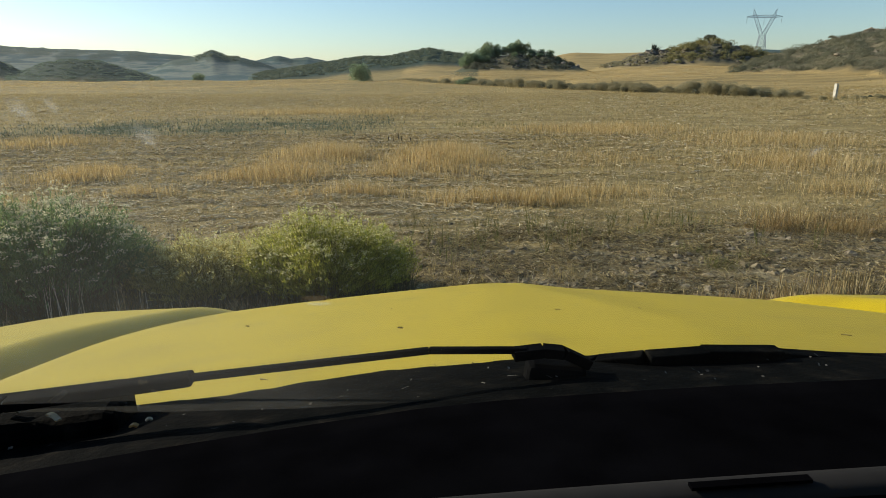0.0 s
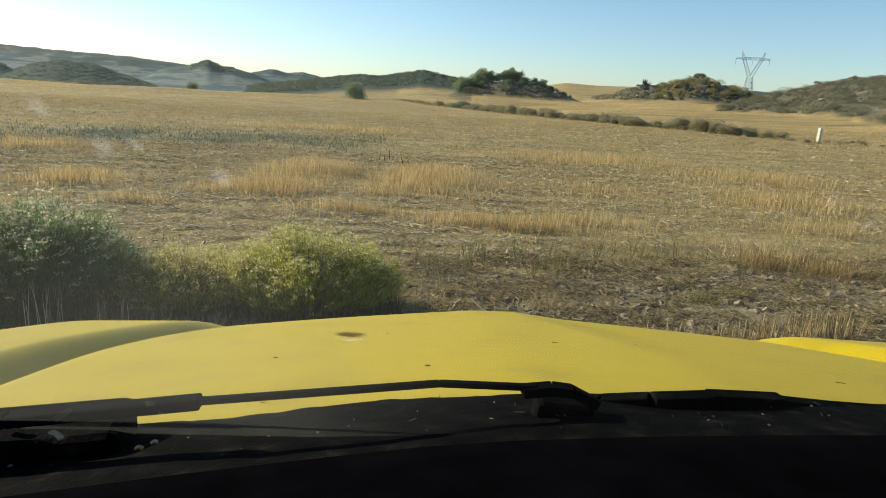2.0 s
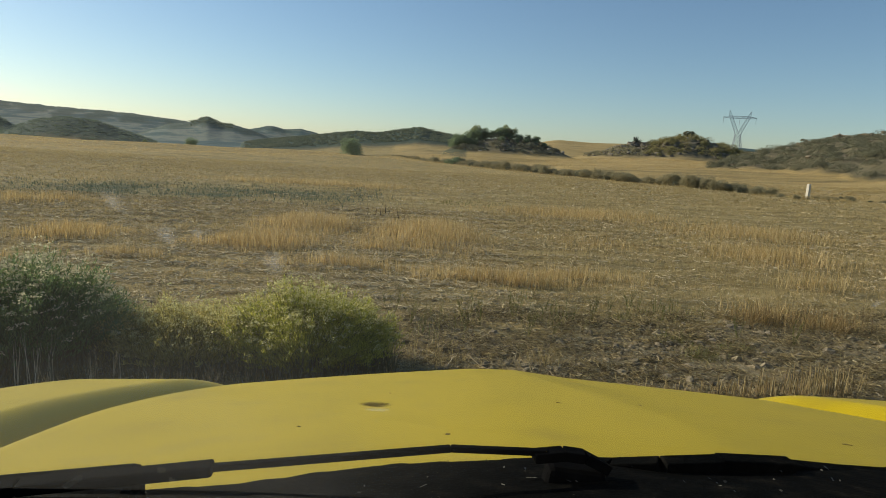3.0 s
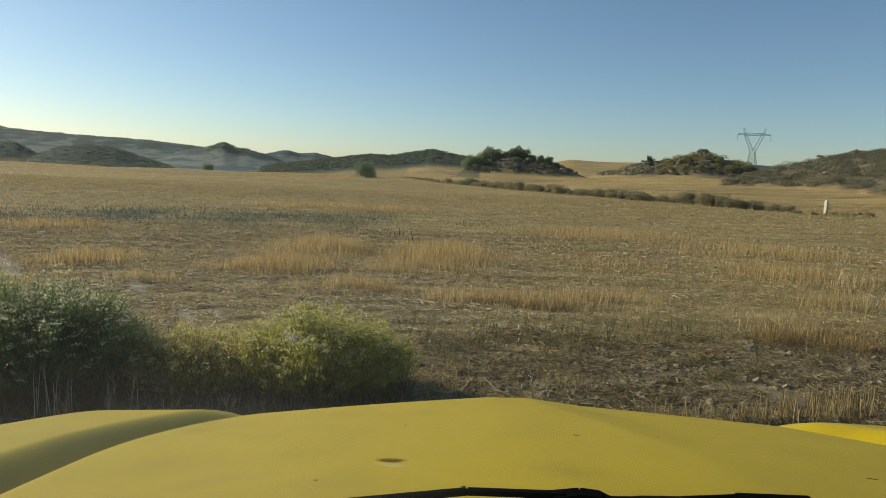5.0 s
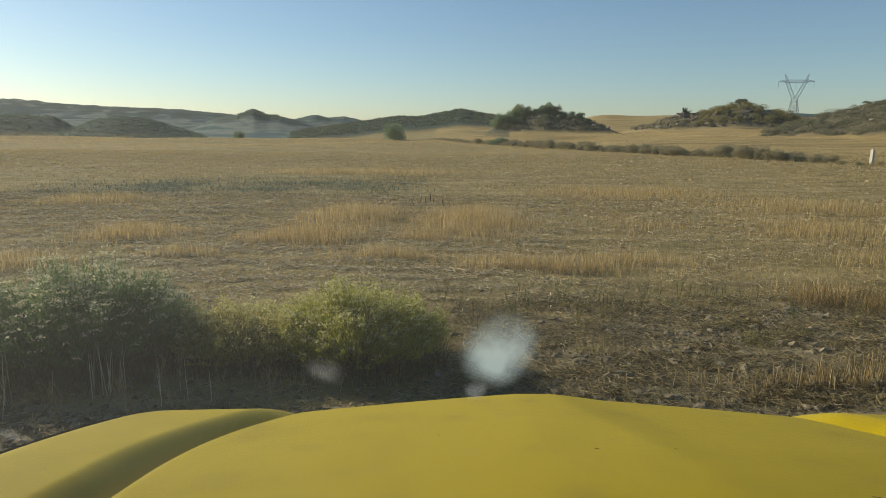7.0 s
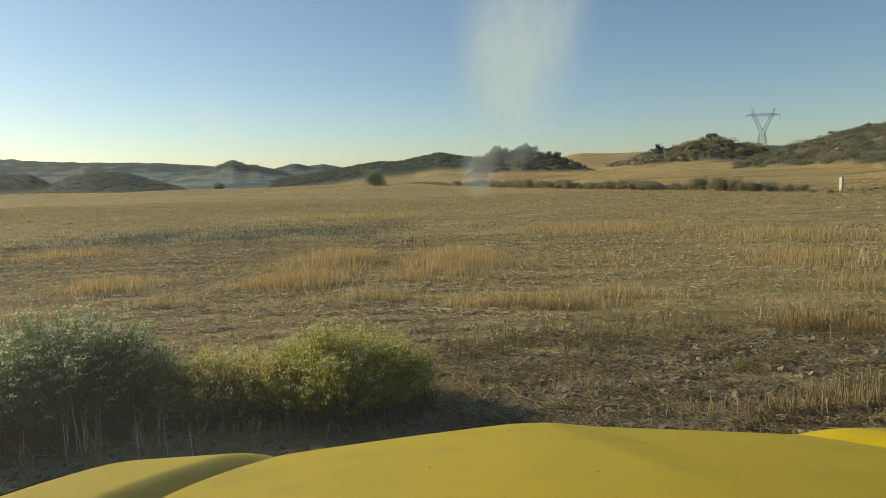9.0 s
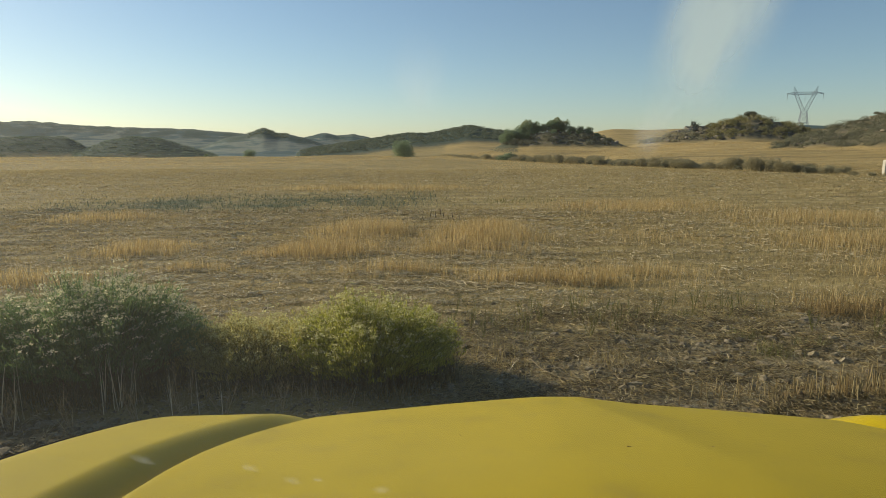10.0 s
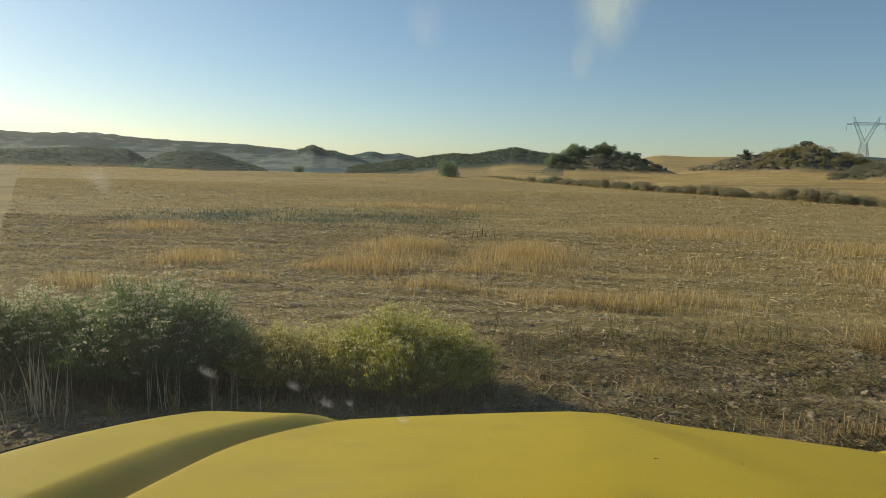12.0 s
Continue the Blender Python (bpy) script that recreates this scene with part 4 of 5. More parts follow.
scrub_stuff("hillside_scrub", 480, 0.45, 0.95, 50, 108, 0.64, 0.50, 260, 0.060, M_SCRUB, "grey-olive tussocks on the stony slope", 0.1)
scrub_stuff("hillside_scrub", 120, 0.50, 0.95, 54, 104, 0.95, 0.68, 360, 0.070, M_SCRUB, "larger grey-olive bushes on the stony slope", 0.1)
scrub_stuff("hillside_scrub", 150, 0.40, 0.56, 138, 158, 0.95, 0.8, 150, 0.15, M_YELLOWSCRUB, "olive yellow bushes on the rocky mound", 0.5)
scrub_stuff("hillside_scrub", 220, 0.27, 0.40, 138, 160, 0.5, 0.35, 30, 0.2, M_HEDGE, "dry brown tussocks on the mound", 0.3)
scrub_stuff("hillside_scrub", 170, 0.08, 0.25, 112, 128, 0.6, 0.55, 110, 0.11, M_SCRUB, "grey-green bushes on the knoll", 0.25)
scrub_stuff("ridge_scrub", 1500, -0.25, 0.12, 285, 350, 1.0, 0.6, 24, 0.38, M_RIDGE, "dark green scrub on the low ridge", 0.3)
scrub_stuff("ridge_trees", 200, -0.335, -0.27, 740, 815, 2.2, 1.1, 14, 0.7, M_RIDGE, "dark trees on the distant hump", 0.5)
scrub_stuff("mound_scrub", 1500, -0.95, -0.38, 235, 330, 1.2, 0.20, 60, 0.17, M_MOUND, "dark scrub on the rounded mounds", 0.3)


def rock_points(n, size):
    """Lumpy little rocks of twelve corners, as unit shapes (n, 12, 3) and their faces."""
    g = (1 + 5 ** 0.5) / 2
    base = np.array([(-1, g, 0), (1, g, 0), (-1, -g, 0), (1, -g, 0), (0, -1, g), (0, 1, g), (0, -1, -g), (0, 1, -g), (g, 0, -1), (g, 0, 1), (-g, 0, -1), (-g, 0, 1)]) / 1.9
    faces = np.array([(0, 11, 5), (0, 5, 1), (0, 1, 7), (0, 7, 10), (0, 10, 11), (1, 5, 9), (5, 11, 4), (11, 10, 2), (10, 7, 6), (7, 1, 8), (3, 9, 4), (3, 4, 2), (3, 2, 6), (3, 6, 8), (3, 8, 9), (4, 9, 5), (2, 4, 11), (6, 2, 10), (8, 6, 7), (9, 8, 1)])
    p = base[None] * np.random.uniform(0.6, 1.3, (n, 12, 1)) * np.random.uniform(0.6, 1.3, (n, 1, 3)) * np.array([1.15, 1.0, 0.65])
    an = np.random.uniform(0, 6.28, n)
    c, s = np.cos(an)[:, None], np.sin(an)[:, None]
    p = np.stack([p[..., 0] * c - p[..., 1] * s, p[..., 0] * s + p[..., 1] * c, p[..., 2]], -1)
    return p * np.asarray(size)[:, None, None], faces


def rock_stuff(name, at, size, mat, label, category="rock"):
    p, f = rock_points(len(at), size)
    v = (p + at[:, None]).reshape(-1, 3)
    q = (np.arange(len(at))[:, None, None] * 12 + f[None]).reshape(-1, 3)
    return tagged(new(name, mesh_of(name, v, [(q, 0)], [mat])), label, category, kind="stuff")


rock_stuff("slope_rocks", scatter(420, 0.50, 1.0, 66, 118, 0.2), np.random.uniform(0.10, 0.40, 420), M_STONE, "pale rocks strewn over the slope")
crag = np.stack([79 + np.random.normal(0, 3.0, 110), 107 + np.random.normal(0, 2.5, 110)], 1)
rock_stuff("slope_rocks", np.column_stack([crag, ground(crag[:, 0], crag[:, 1])[0] + 0.15]), np.random.uniform(0.15, 0.55, 110), M_STONE, "pale rocks cropping out on the hill")
rock_stuff("slope_rocks", scatter(420, 0.27, 0.55, 136, 164, 0.4), np.random.uniform(0.2, 0.75, 420), M_ROCK, "grey-brown rocks on the mound")
rock_stuff("slope_rocks", scatter(120, 0.09, 0.26, 112, 122, 0.2), np.random.uniform(0.15, 0.5, 120), M_ROCK, "pale rocks on the knoll")
heap = np.stack([57.5 + np.random.normal(0, 2.2, 90), 152 + np.random.normal(0, 1.0, 90), np.zeros(90)], 1)
heap[:, 2] = ground(heap[:, 0], heap[:, 1])[0] + np.random.uniform(0, 0.9, 90) * np.exp(-((heap[:, 0] - 57.5) / 2.5) ** 2)
rock_stuff("rock_heap", heap, np.random.uniform(0.3, 0.8, 90), M_ROCK, "heap of dark grey rocks on the mound")


def agave():
    """Stiff spiky leaves in a rosette."""
    t = tagged(new("agave"), "dark spiky plant on the rock heap", "plant")
    for k in range(30):
        an, tilt, ln = k * 2.4, random.uniform(0.05, 1.25), random.uniform(1.1, 2.1)
        bm = bmesh.new()
        d = Vector((math.cos(an) * math.sin(tilt), math.sin(an) * math.sin(tilt), math.cos(tilt)))
        s = d.cross(Vector((0, 0.3, 1))).normalized()
        b = s.cross(d)
        rings = []
        for f, w in ((0, .13), (.4, .19), (.75, .14), (1.0, .02)):
            p = d * ln * f
            rings.append([bm.verts.new(p + q) for q in (s * w, b * w * .45, -s * w, -b * w * .45)])
        for a, c in zip(rings, rings[1:]):
            for i in range(4):
                bm.faces.new((a[i], a[(i + 1) % 4], c[(i + 1) % 4], c[i]))
        part("leaf", from_bm("leaf", bm, M_AGAVE), t)
    return t


place(agave(), 57.6, 152.5, 0, 0.5)
place(single("shrub", shrub_mesh("shrub", 1.7, 1.6, 1.5, 1500, 0.16, M_SCRUB, 4), "dome-shaped grey-green bush on top of the mound", "shrub"), 71.6, 153.5, 0, -0.2)


# ======== pylon ========


def pylon():
    t = tagged(new("pylon"), "grey steel lattice power pylon behind the hill", "pylon")

    def lattice(name, legs, n, w, label=""):
        """Two or four legs as (bottom, top) with crossed bracing between neighbours."""
        bm = bmesh.new()
        for a, b in legs:
            bar_bm(bm, a, b, w, w)
        for (a0, a1), (b0, b1) in zip(legs, legs[1:] + (legs[:1] if len(legs) > 2 else [])):
            for k in range(n):
                f, g = k / n, (k + 1) / n
                p, q = Vector(a0).lerp(Vector(a1), f), Vector(b0).lerp(Vector(b1), g)
                r, s = Vector(b0).lerp(Vector(b1), f), Vector(a0).lerp(Vector(a1), g)
                bar_bm(bm, p, q, w * .5, w * .5)
                bar_bm(bm, r, s, w * .5, w * .5)
                bar_bm(bm, s, q, w * .5, w * .5)
        part(name, from_bm(name, bm, M_STEEL, False), t, label)

    lattice("tower", [((-4, -2.5, -2), (-2.2, -1, 11.5)), ((4, -2.5, -2), (2.2, -1, 11.5)), ((4, 2.5, -2), (2.2, 1, 11.5)), ((-4, 2.5, -2), (-2.2, 1, 11.5))], 3, 0.32)
    for sgn in (-1, 1):
        lattice("arm", [((sgn * 2.2, 0, 11.5), (sgn * 9.2, 0, 27.5)), ((-sgn * 0.6, 0, 12.5), (sgn * 6.4, 0, 27.5))], 6, 0.28)
        lattice("horn", [((sgn * 9.2, 0, 27.5), (sgn * 9.6, 0, 32.5)), ((sgn * 6.4, 0, 27.5), (sgn * 9.2, 0, 32.5))], 2, 0.22)
        lattice("wing_beam", [((sgn * 9.0, 0, 26.0), (sgn * 14.5, 0, 26.6)), ((sgn * 9.0, 0, 28.0), (sgn * 14.5, 0, 26.9))], 3, 0.25)
        bm = bmesh.new()
        limb(bm, (sgn * 14.2, 0, 26.3), (sgn * 14.2, 0, 21.5), 0.16, 0.16, 8)
        part("insulator", from_bm("insulator", bm, M_STEEL), t, "hanging insulator string")
    lattice("cross_beam", [((-9, 0, 26.0), (9, 0, 26.0)), ((-9, 0, 28.0), (9, 0, 28.0))], 9, 0.28)
    bm = bmesh.new()
    limb(bm, (0, 0, 26), (-0.0, 0, 20.5), 0.13, 0.13, 8)
    part("insulator", from_bm("insulator", bm, M_STEEL), t, "hanging insulator string")
    return t


place(pylon(), 298.1, 544.4, -8)


def marker_post():
    """A concrete post with a groove down its face."""
    t = tagged(new("marker_post"), "pale concrete marker post at the field boundary", "post")
    bm = bmesh.new()
    outline = [(-.08, -.08), (-.024, -.08), (-.014, -.035), (.014, -.035), (.024, -.08), (.08, -.08), (.08, .08), (-.08, .08)]
    lo, hi = [[bm.verts.new((x, y, z)) for x, y in outline] for z in (-0.2, 0.86)]
    for k in range(8):
        bm.faces.new((lo[k], lo[(k + 1) % 8], hi[(k + 1) % 8], hi[k]))
    bm.faces.new(hi)
    bmesh.ops.bevel(bm, geom=[e for e in bm.edges if e.verts[0].co.z > .8 and e.verts[1].co.z > .8], offset=0.012, segments=1, affect="EDGES")
    part("shaft", from_bm("shaft", bm, M_CONCRETE, False), t)
    return t


place(marker_post(), 23.95, 35.1, 18)

# ======== the field: stubble, litter, weeds, clods and stones ========
# thick stands of stubble: middle, half sizes, height, stalks per square metre
STANDS = [
    (-1.95, 8.75, 0.80, 0.62, 0.24, 900), (-1.75, 10.9, 0.75, 1.25, 0.27, 420), (-1.1, 11.0, .25, .9, .27, 420), (0.45, 10.2, 0.90, 1.55, 0.27, 560),
    (-0.25, 8.9, 0.45, 0.35, 0.20, 600), (-0.70, 7.2, 0.80, 0.22, 0.20, 800), (1.55, 6.98, 1.25, 0.30, 0.25, 800), (0.55, 6.75, 0.35, 0.18, 0.20, 600),
    (-4.55, 8.8, 0.65, 0.65, 0.22, 600), (-4.8, 6.7, 0.55, 0.35, 0.22, 600), (-3.2, 7.4, 0.5, 0.3, 0.18, 350), (3.75, 5.75, 0.45, 0.25, 0.22, 300),
    (4.6, 15.5, 2.4, 1.4, 0.24, 170), (6.2, 9.6, 1.1, 0.9, 0.28, 330),
    (3.2, 10.3, 0.9, 0.9, 0.20, 110), (7.6, 12.8, 1.8, 1.2, 0.28, 180), (-3.0, 22.8, 4.0, 0.9, 0.26, 120), (-7.5, 13.0, 1.2, 0.7, 0.24, 220), (5.3, 7.3, 0.6, 0.5, 0.3, 240),
]


def open_ground(x, y):
    """Where no stalk may stand: under the car and under the bushes."""
    car_free = ~((np.abs(x - CX) < 1.15) & (y < 2.0))
    return car_free


def stalk_field(name, x, y, height, width, mat, label, lean=0.16, keep=None):
    ok = open_ground(x, y)
    x, y, height, width = x[ok], y[ok], height[ok], width[ok]
    z = ground(x, y)[0]
    v, q, tr = blades(np.stack([x, y, z - 0.01], 1), height, width, np.abs(np.random.normal(0, lean, len(x))), droop=0.06)
    return tagged(new(name, mesh_of(name, v, [(q, 0), (tr, 0)], [mat])), label, "stubble", kind="stuff")


def stands():
    xs, ys, hs, worn = [], [], [], []
    for cx, cy, rx, ry, h, dens in STANDS:
        n = int(dens * rx * ry * 8.0)
        px, py = np.random.normal(0, 0.62, n), np.random.normal(0, 0.62, n)
        # drilled rows, a hand apart, slightly askew
        wob = 0.12 * wave(cx + px * rx, cy + py * ry, 1.5, 41)
        row = np.round((cy + py * ry) / 0.15) * 0.15 + np.random.normal(0, 0.045, n)
        xx = cx + px * rx
        xs.append(xx)
        ys.append(row + wob + 0.06 * (xx - cx))
        worn.append(wave(xx * 0.8, row * 1.6, 0.7, 43) + 0.5 * wave(xx * 2, row * 3, 0.6, 44) + np.random.normal(0, 0.3, n))
        hs.append(0.85 * h * np.random.uniform(0.45, 1.2, n) * np.clip(1.15 - 0.3 * (px ** 2 + py ** 2), 0.4, 1.1))
    keep = np.concatenate(worn) > -0.35
    return np.concatenate(xs)[keep], np.concatenate(ys)[keep], np.concatenate(hs)[keep]


x, y, h = stands()
stalk_field("stubble", x, y, h, 0.0045 + 0.0004 * np.maximum(y - 6, 0), M_STRAW, "golden cereal stubble standing in thick patches")


def wedge(n, y0, y1, slope=0.82, side=0.6, power=1.0):
    """Places ahead of the car, evenly over the ground."""
    y = np.sqrt(np.random.uniform(y0 ** 2, y1 ** 2, n)) if power == 1 else np.exp(np.random.uniform(math.log(y0), math.log(y1), n))
    return np.random.uniform(-1, 1, n) * (slope * y + side), y


def thin(x, y, seed, low, size=(2.6, 0.8)):
    """Drops places where the stubble grows thin; streaks run across the view."""
    w = wave(x / size[0], y / size[1], 1.0, seed) + 0.6 * wave(x / size[0] * 3, y / size[1] * 3, 1.0, seed + 1)
    return np.random.uniform(size=len(x)) < np.clip(low + 0.5 * w, 0.03, 1.0)


# short stubble everywhere, in streaks
x, y = wedge(150000, 4.6, 15)
ok = thin(x, y, 51, 0.42) & (bare(x, y) < np.random.uniform(0.05, 0.6, len(x)))
x, y = x[ok], y[ok]
y = np.where(np.random.uniform(size=len(y)) < 0.7, np.round(y / 0.15) * 0.15 + np.random.normal(0, 0.03, len(y)), y)
stalk_field("stubble", x, y, np.random.uniform(0.02, 0.10, len(x)), 0.004 + 0.0005 * np.maximum(y - 6, 0), M_DRYGRASS, "thin short stubble and dry grass", 0.3)
x, y = wedge(260000, 15, 45)
ok = thin(x, y, 61, 0.5, (6.0, 1.5)) & (weedy(x, y) < np.random.uniform(0.2, 0.9, len(x)))
stalk_field("stubble", x[ok], y[ok], np.random.uniform(0.04, 0.11, ok.sum()), 0.008 + 0.0006 * (y[ok] - 15), M_DRYGRASS, "golden stubble further out in the field", 0.3)
x, y = wedge(150000, 42, 125)
ok = thin(x, y, 71, 0.55, (14.0, 4.0)) & (ground(x, y)[1] < 0.15)
stalk_field("stubble", x[ok], y[ok], np.random.uniform(0.06, 0.13, ok.sum()), 0.026 + 0.0011 * (y[ok] - 42), M_STRAW, "golden stubble far out in the field", 0.4)


def litter(name, x, y, length, width, mat, label):
    """Cut straw that lies on the ground."""
    n = len(x)
    z = ground(x, y)[0] + np.random.uniform(0.004, 0.03, n)
    an = np.random.uniform(0, 6.28, n)
    tip = np.random.normal(0, 0.12, n)
    u = np.stack([np.cos(an), np.sin(an), tip], 1) * (length / 2)[:, None]
    w = np.stack([-np.sin(an), np.cos(an), np.random.normal(0, 0.5, n)], 1) * (width / 2)[:, None]
    c = np.stack([x, y, z], 1)
    v = np.stack([c - u - w, c + u - w, c + u + w, c - u + w], 1).reshape(-1, 3)
    return tagged(new(name, mesh_of(name, v, [(np.arange(n * 4).reshape(n, 4), 0)], [mat])), label, "straw", kind="stuff")


x, y = wedge(240000, 3.0, 15)
ok = open_ground(x, y) & thin(x, y, 81, 0.42, (1.5, 0.7)) & (np.random.uniform(size=len(x)) < 1 - 0.45 * smooth01((x - 0.5) / 3)) & (bare(x, y) < np.random.uniform(0.2, 1.5, len(x))) & ((y > 3.75) | (x > 0.4))
x, y = x[ok], y[ok]
litter("straw_litter", x, y, np.random.uniform(0.03, 0.15, len(x)) * np.clip(y / 8.5, 0.3, 1), 0.0028 + 0.0007 * np.maximum(y - 4, 0), M_LITTER, "cut straw lying on the ground")
x, y = wedge(90000, 15, 40)
ok = thin(x, y, 85, 0.35, (4.0, 1.0))
x, y = x[ok], y[ok]
litter("straw_litter", x, y, np.random.uniform(0.06, 0.20, len(x)), 0.009 + 0.0006 * (y - 15), M_LITTER, "cut straw lying further out in the field")

# short broken straw trodden into the bare strip
x, y = wedge(120000, 3.0, 6.4, 0.85, 0.4)
ok = open_ground(x, y) & (x > -0.3) & thin(x, y, 101, 0.55, (0.6, 0.4))
x, y = x[ok], y[ok]
half = len(x) * 3 // 5
litter("broken_straw", x[:half], y[:half], np.random.uniform(0.012, 0.06, half), np.random.uniform(0.0018, 0.0035, half), M_GREYWEED, "broken grey straw and weed bits on the soil")
litter("broken_straw", x[half:], y[half:], np.random.uniform(0.012, 0.055, len(x) - half), np.random.uniform(0.0016, 0.003, len(x) - half), M_DRYGRASS, "broken golden straw bits on the soil")

# clods and crumbs of the bare strip
x, y = wedge(26000, 2.4, 5.9, 0.85, 0.5)
ok = (np.random.uniform(size=len(x)) < bare(x, y) * 0.9 + 0.05) & open_ground(x, y) & (wave(x, y, 0.7, 91) > -0.35)
x, y = x[ok], y[ok]
sz = np.random.gamma(0.9, 0.0085, len(x)) + 0.003
rock_stuff("soil_clods", np.stack([x, y, ground(x, y)[0] + sz * 0.1], 1), np.clip(sz, 0.003, 0.042), M_SOIL, "crumbs and clods of grey soil", "soil")
x, y = wedge(20000, 2.6, 6.2, 0.85, 0.4)
ok = (bare(x, y) > 0.3) & open_ground(x, y) & thin(x, y, 95, 0.5, (.5, .4))
x, y = x[ok], y[ok]
half = len(x) // 2
stalk_field("dry_weeds", x[:half], y[:half], np.random.uniform(0.02, 0.08, half), np.full(half, 0.0030), M_DRYGRASS, "trampled straw-coloured weeds on the bare strip", 1.25)
x, y = x[half:], y[half:]
stalk_field("dry_weeds", x, y, np.random.uniform(0.03, 0.10, len(x)), np.full(len(x), 0.0032), M_GREYWEED, "trampled grey dry weeds on the bare strip", 1.2)


# tangled mats of dead weeds and straw that break up the bare strip
k = 1100
cx, cy = wedge(k, 3.3, 6.4, 0.85, 0.4)
ok = (cx > 0.0) & (cy < 5.5 + 0.1 * cx) & (wave(cx, cy * 1.4, 0.9, 97) > -0.5)
cx, cy = cx[ok], cy[ok]
wide, tall = np.random.gamma(2.0, 0.028, len(cx)) + 0.02, np.random.uniform(0.015, 0.065, len(cx))
each = 60


def tangle(name, mat, label, length, width):
    """Crossed stems heaped in low mats round the chosen middles."""
    g1, g2, g3 = np.random.normal(size=(3, len(cx), each))
    x, y = (cx[:, None] + g1 * wide[:, None] * 1.7).ravel(), (cy[:, None] + g2 * wide[:, None] * 0.8).ravel()
    lift = (tall[:, None] * np.random.uniform(0, 1, (len(cx), each)) * np.exp(-(g1 ** 2 + g2 ** 2) / 2)).ravel()
    n = len(x)
    c = np.stack([x, y, ground(x, y)[0] + 0.004 + lift], 1)
    an = np.random.uniform(0, 6.28, n)
    u = np.stack([np.cos(an), np.sin(an), g3.ravel() * 0.35], 1) * (length * np.random.uniform(0.4, 1.3, n) / 2)[:, None]
    w = np.stack([-np.sin(an) * 0.6, np.cos(an) * 0.6, np.full(n, 0.7)], 1) * (width * np.random.uniform(0.7, 1.4, n) / 2)[:, None]
    v = np.stack([c - u - w, c + u - w * 0.6, c + u + w * 0.6, c - u + w], 1).reshape(-1, 3)
    return tagged(new(name, mesh_of(name, v, [(np.arange(n * 4).reshape(n, 4), 0)], [mat])), label, "weeds", kind="stuff")


tangle("weed_mat", M_BROWNWEED, "tangled straw-brown weeds lying on the bare strip", 0.075, 0.0034)
tangle("weed_mat", M_DARKWEED, "tangled dark dead weeds lying on the bare strip", 0.055, 0.0040)


def stone_mesh(size, flat):
    bm = bmesh.new()
    bmesh.ops.create_icosphere(bm, subdivisions=2, radius=1.0)
    seed = Vector((random.random() * 50, 0, 0))
    for v in bm.verts:
        k = 1 + 0.45 * noise.noise(v.co * 1.3 + seed) + 0.15 * noise.noise(v.co * 3.5 + seed)
        v.co = Vector((v.co.x * k * size, v.co.y * k * size * 0.75, v.co.z * k * size * flat))
    return from_bm("stone", bm, M_STONE, False)


for x, y, s in ((3.02, 5.22, 0.062), (2.48, 4.74, 0.040), (2.62, 4.80, 0.042), (2.66, 4.92, 0.03), (2.10, 4.64, 0.036), (2.22, 4.70, 0.03), (0.344, 4.40, 0.036), (0.44, 4.31, 0.032),
                (0.535, 4.33, 0.038), (0.78, 4.74, 0.042), (1.26, 4.67, 0.035), (1.38, 4.66, 0.03), (1.72, 4.55, 0.032), (2.75, 3.96, 0.036), (1.62, 4.9, .03), (2.9, 4.5, .03), (3.5, 4.6, .045), (0.05, 4.5, .028),
                (2.0, 4.1, .024), (1.1, 3.95, .022), (3.3, 5.1, .04), (4.2, 5.3, .05), (1.9, 5.2, .026), (0.62, 4.05, .02)):
    ob = tagged(new("stone", stone_mesh(s, random.uniform(0.55, 0.8))), "pale weathered stone lying on the bare soil", "stone", "stones on the bare strip")
    place(ob, x, y, random.uniform(0, 360), s * 0.25)

# ======== bushes in front of the car ========


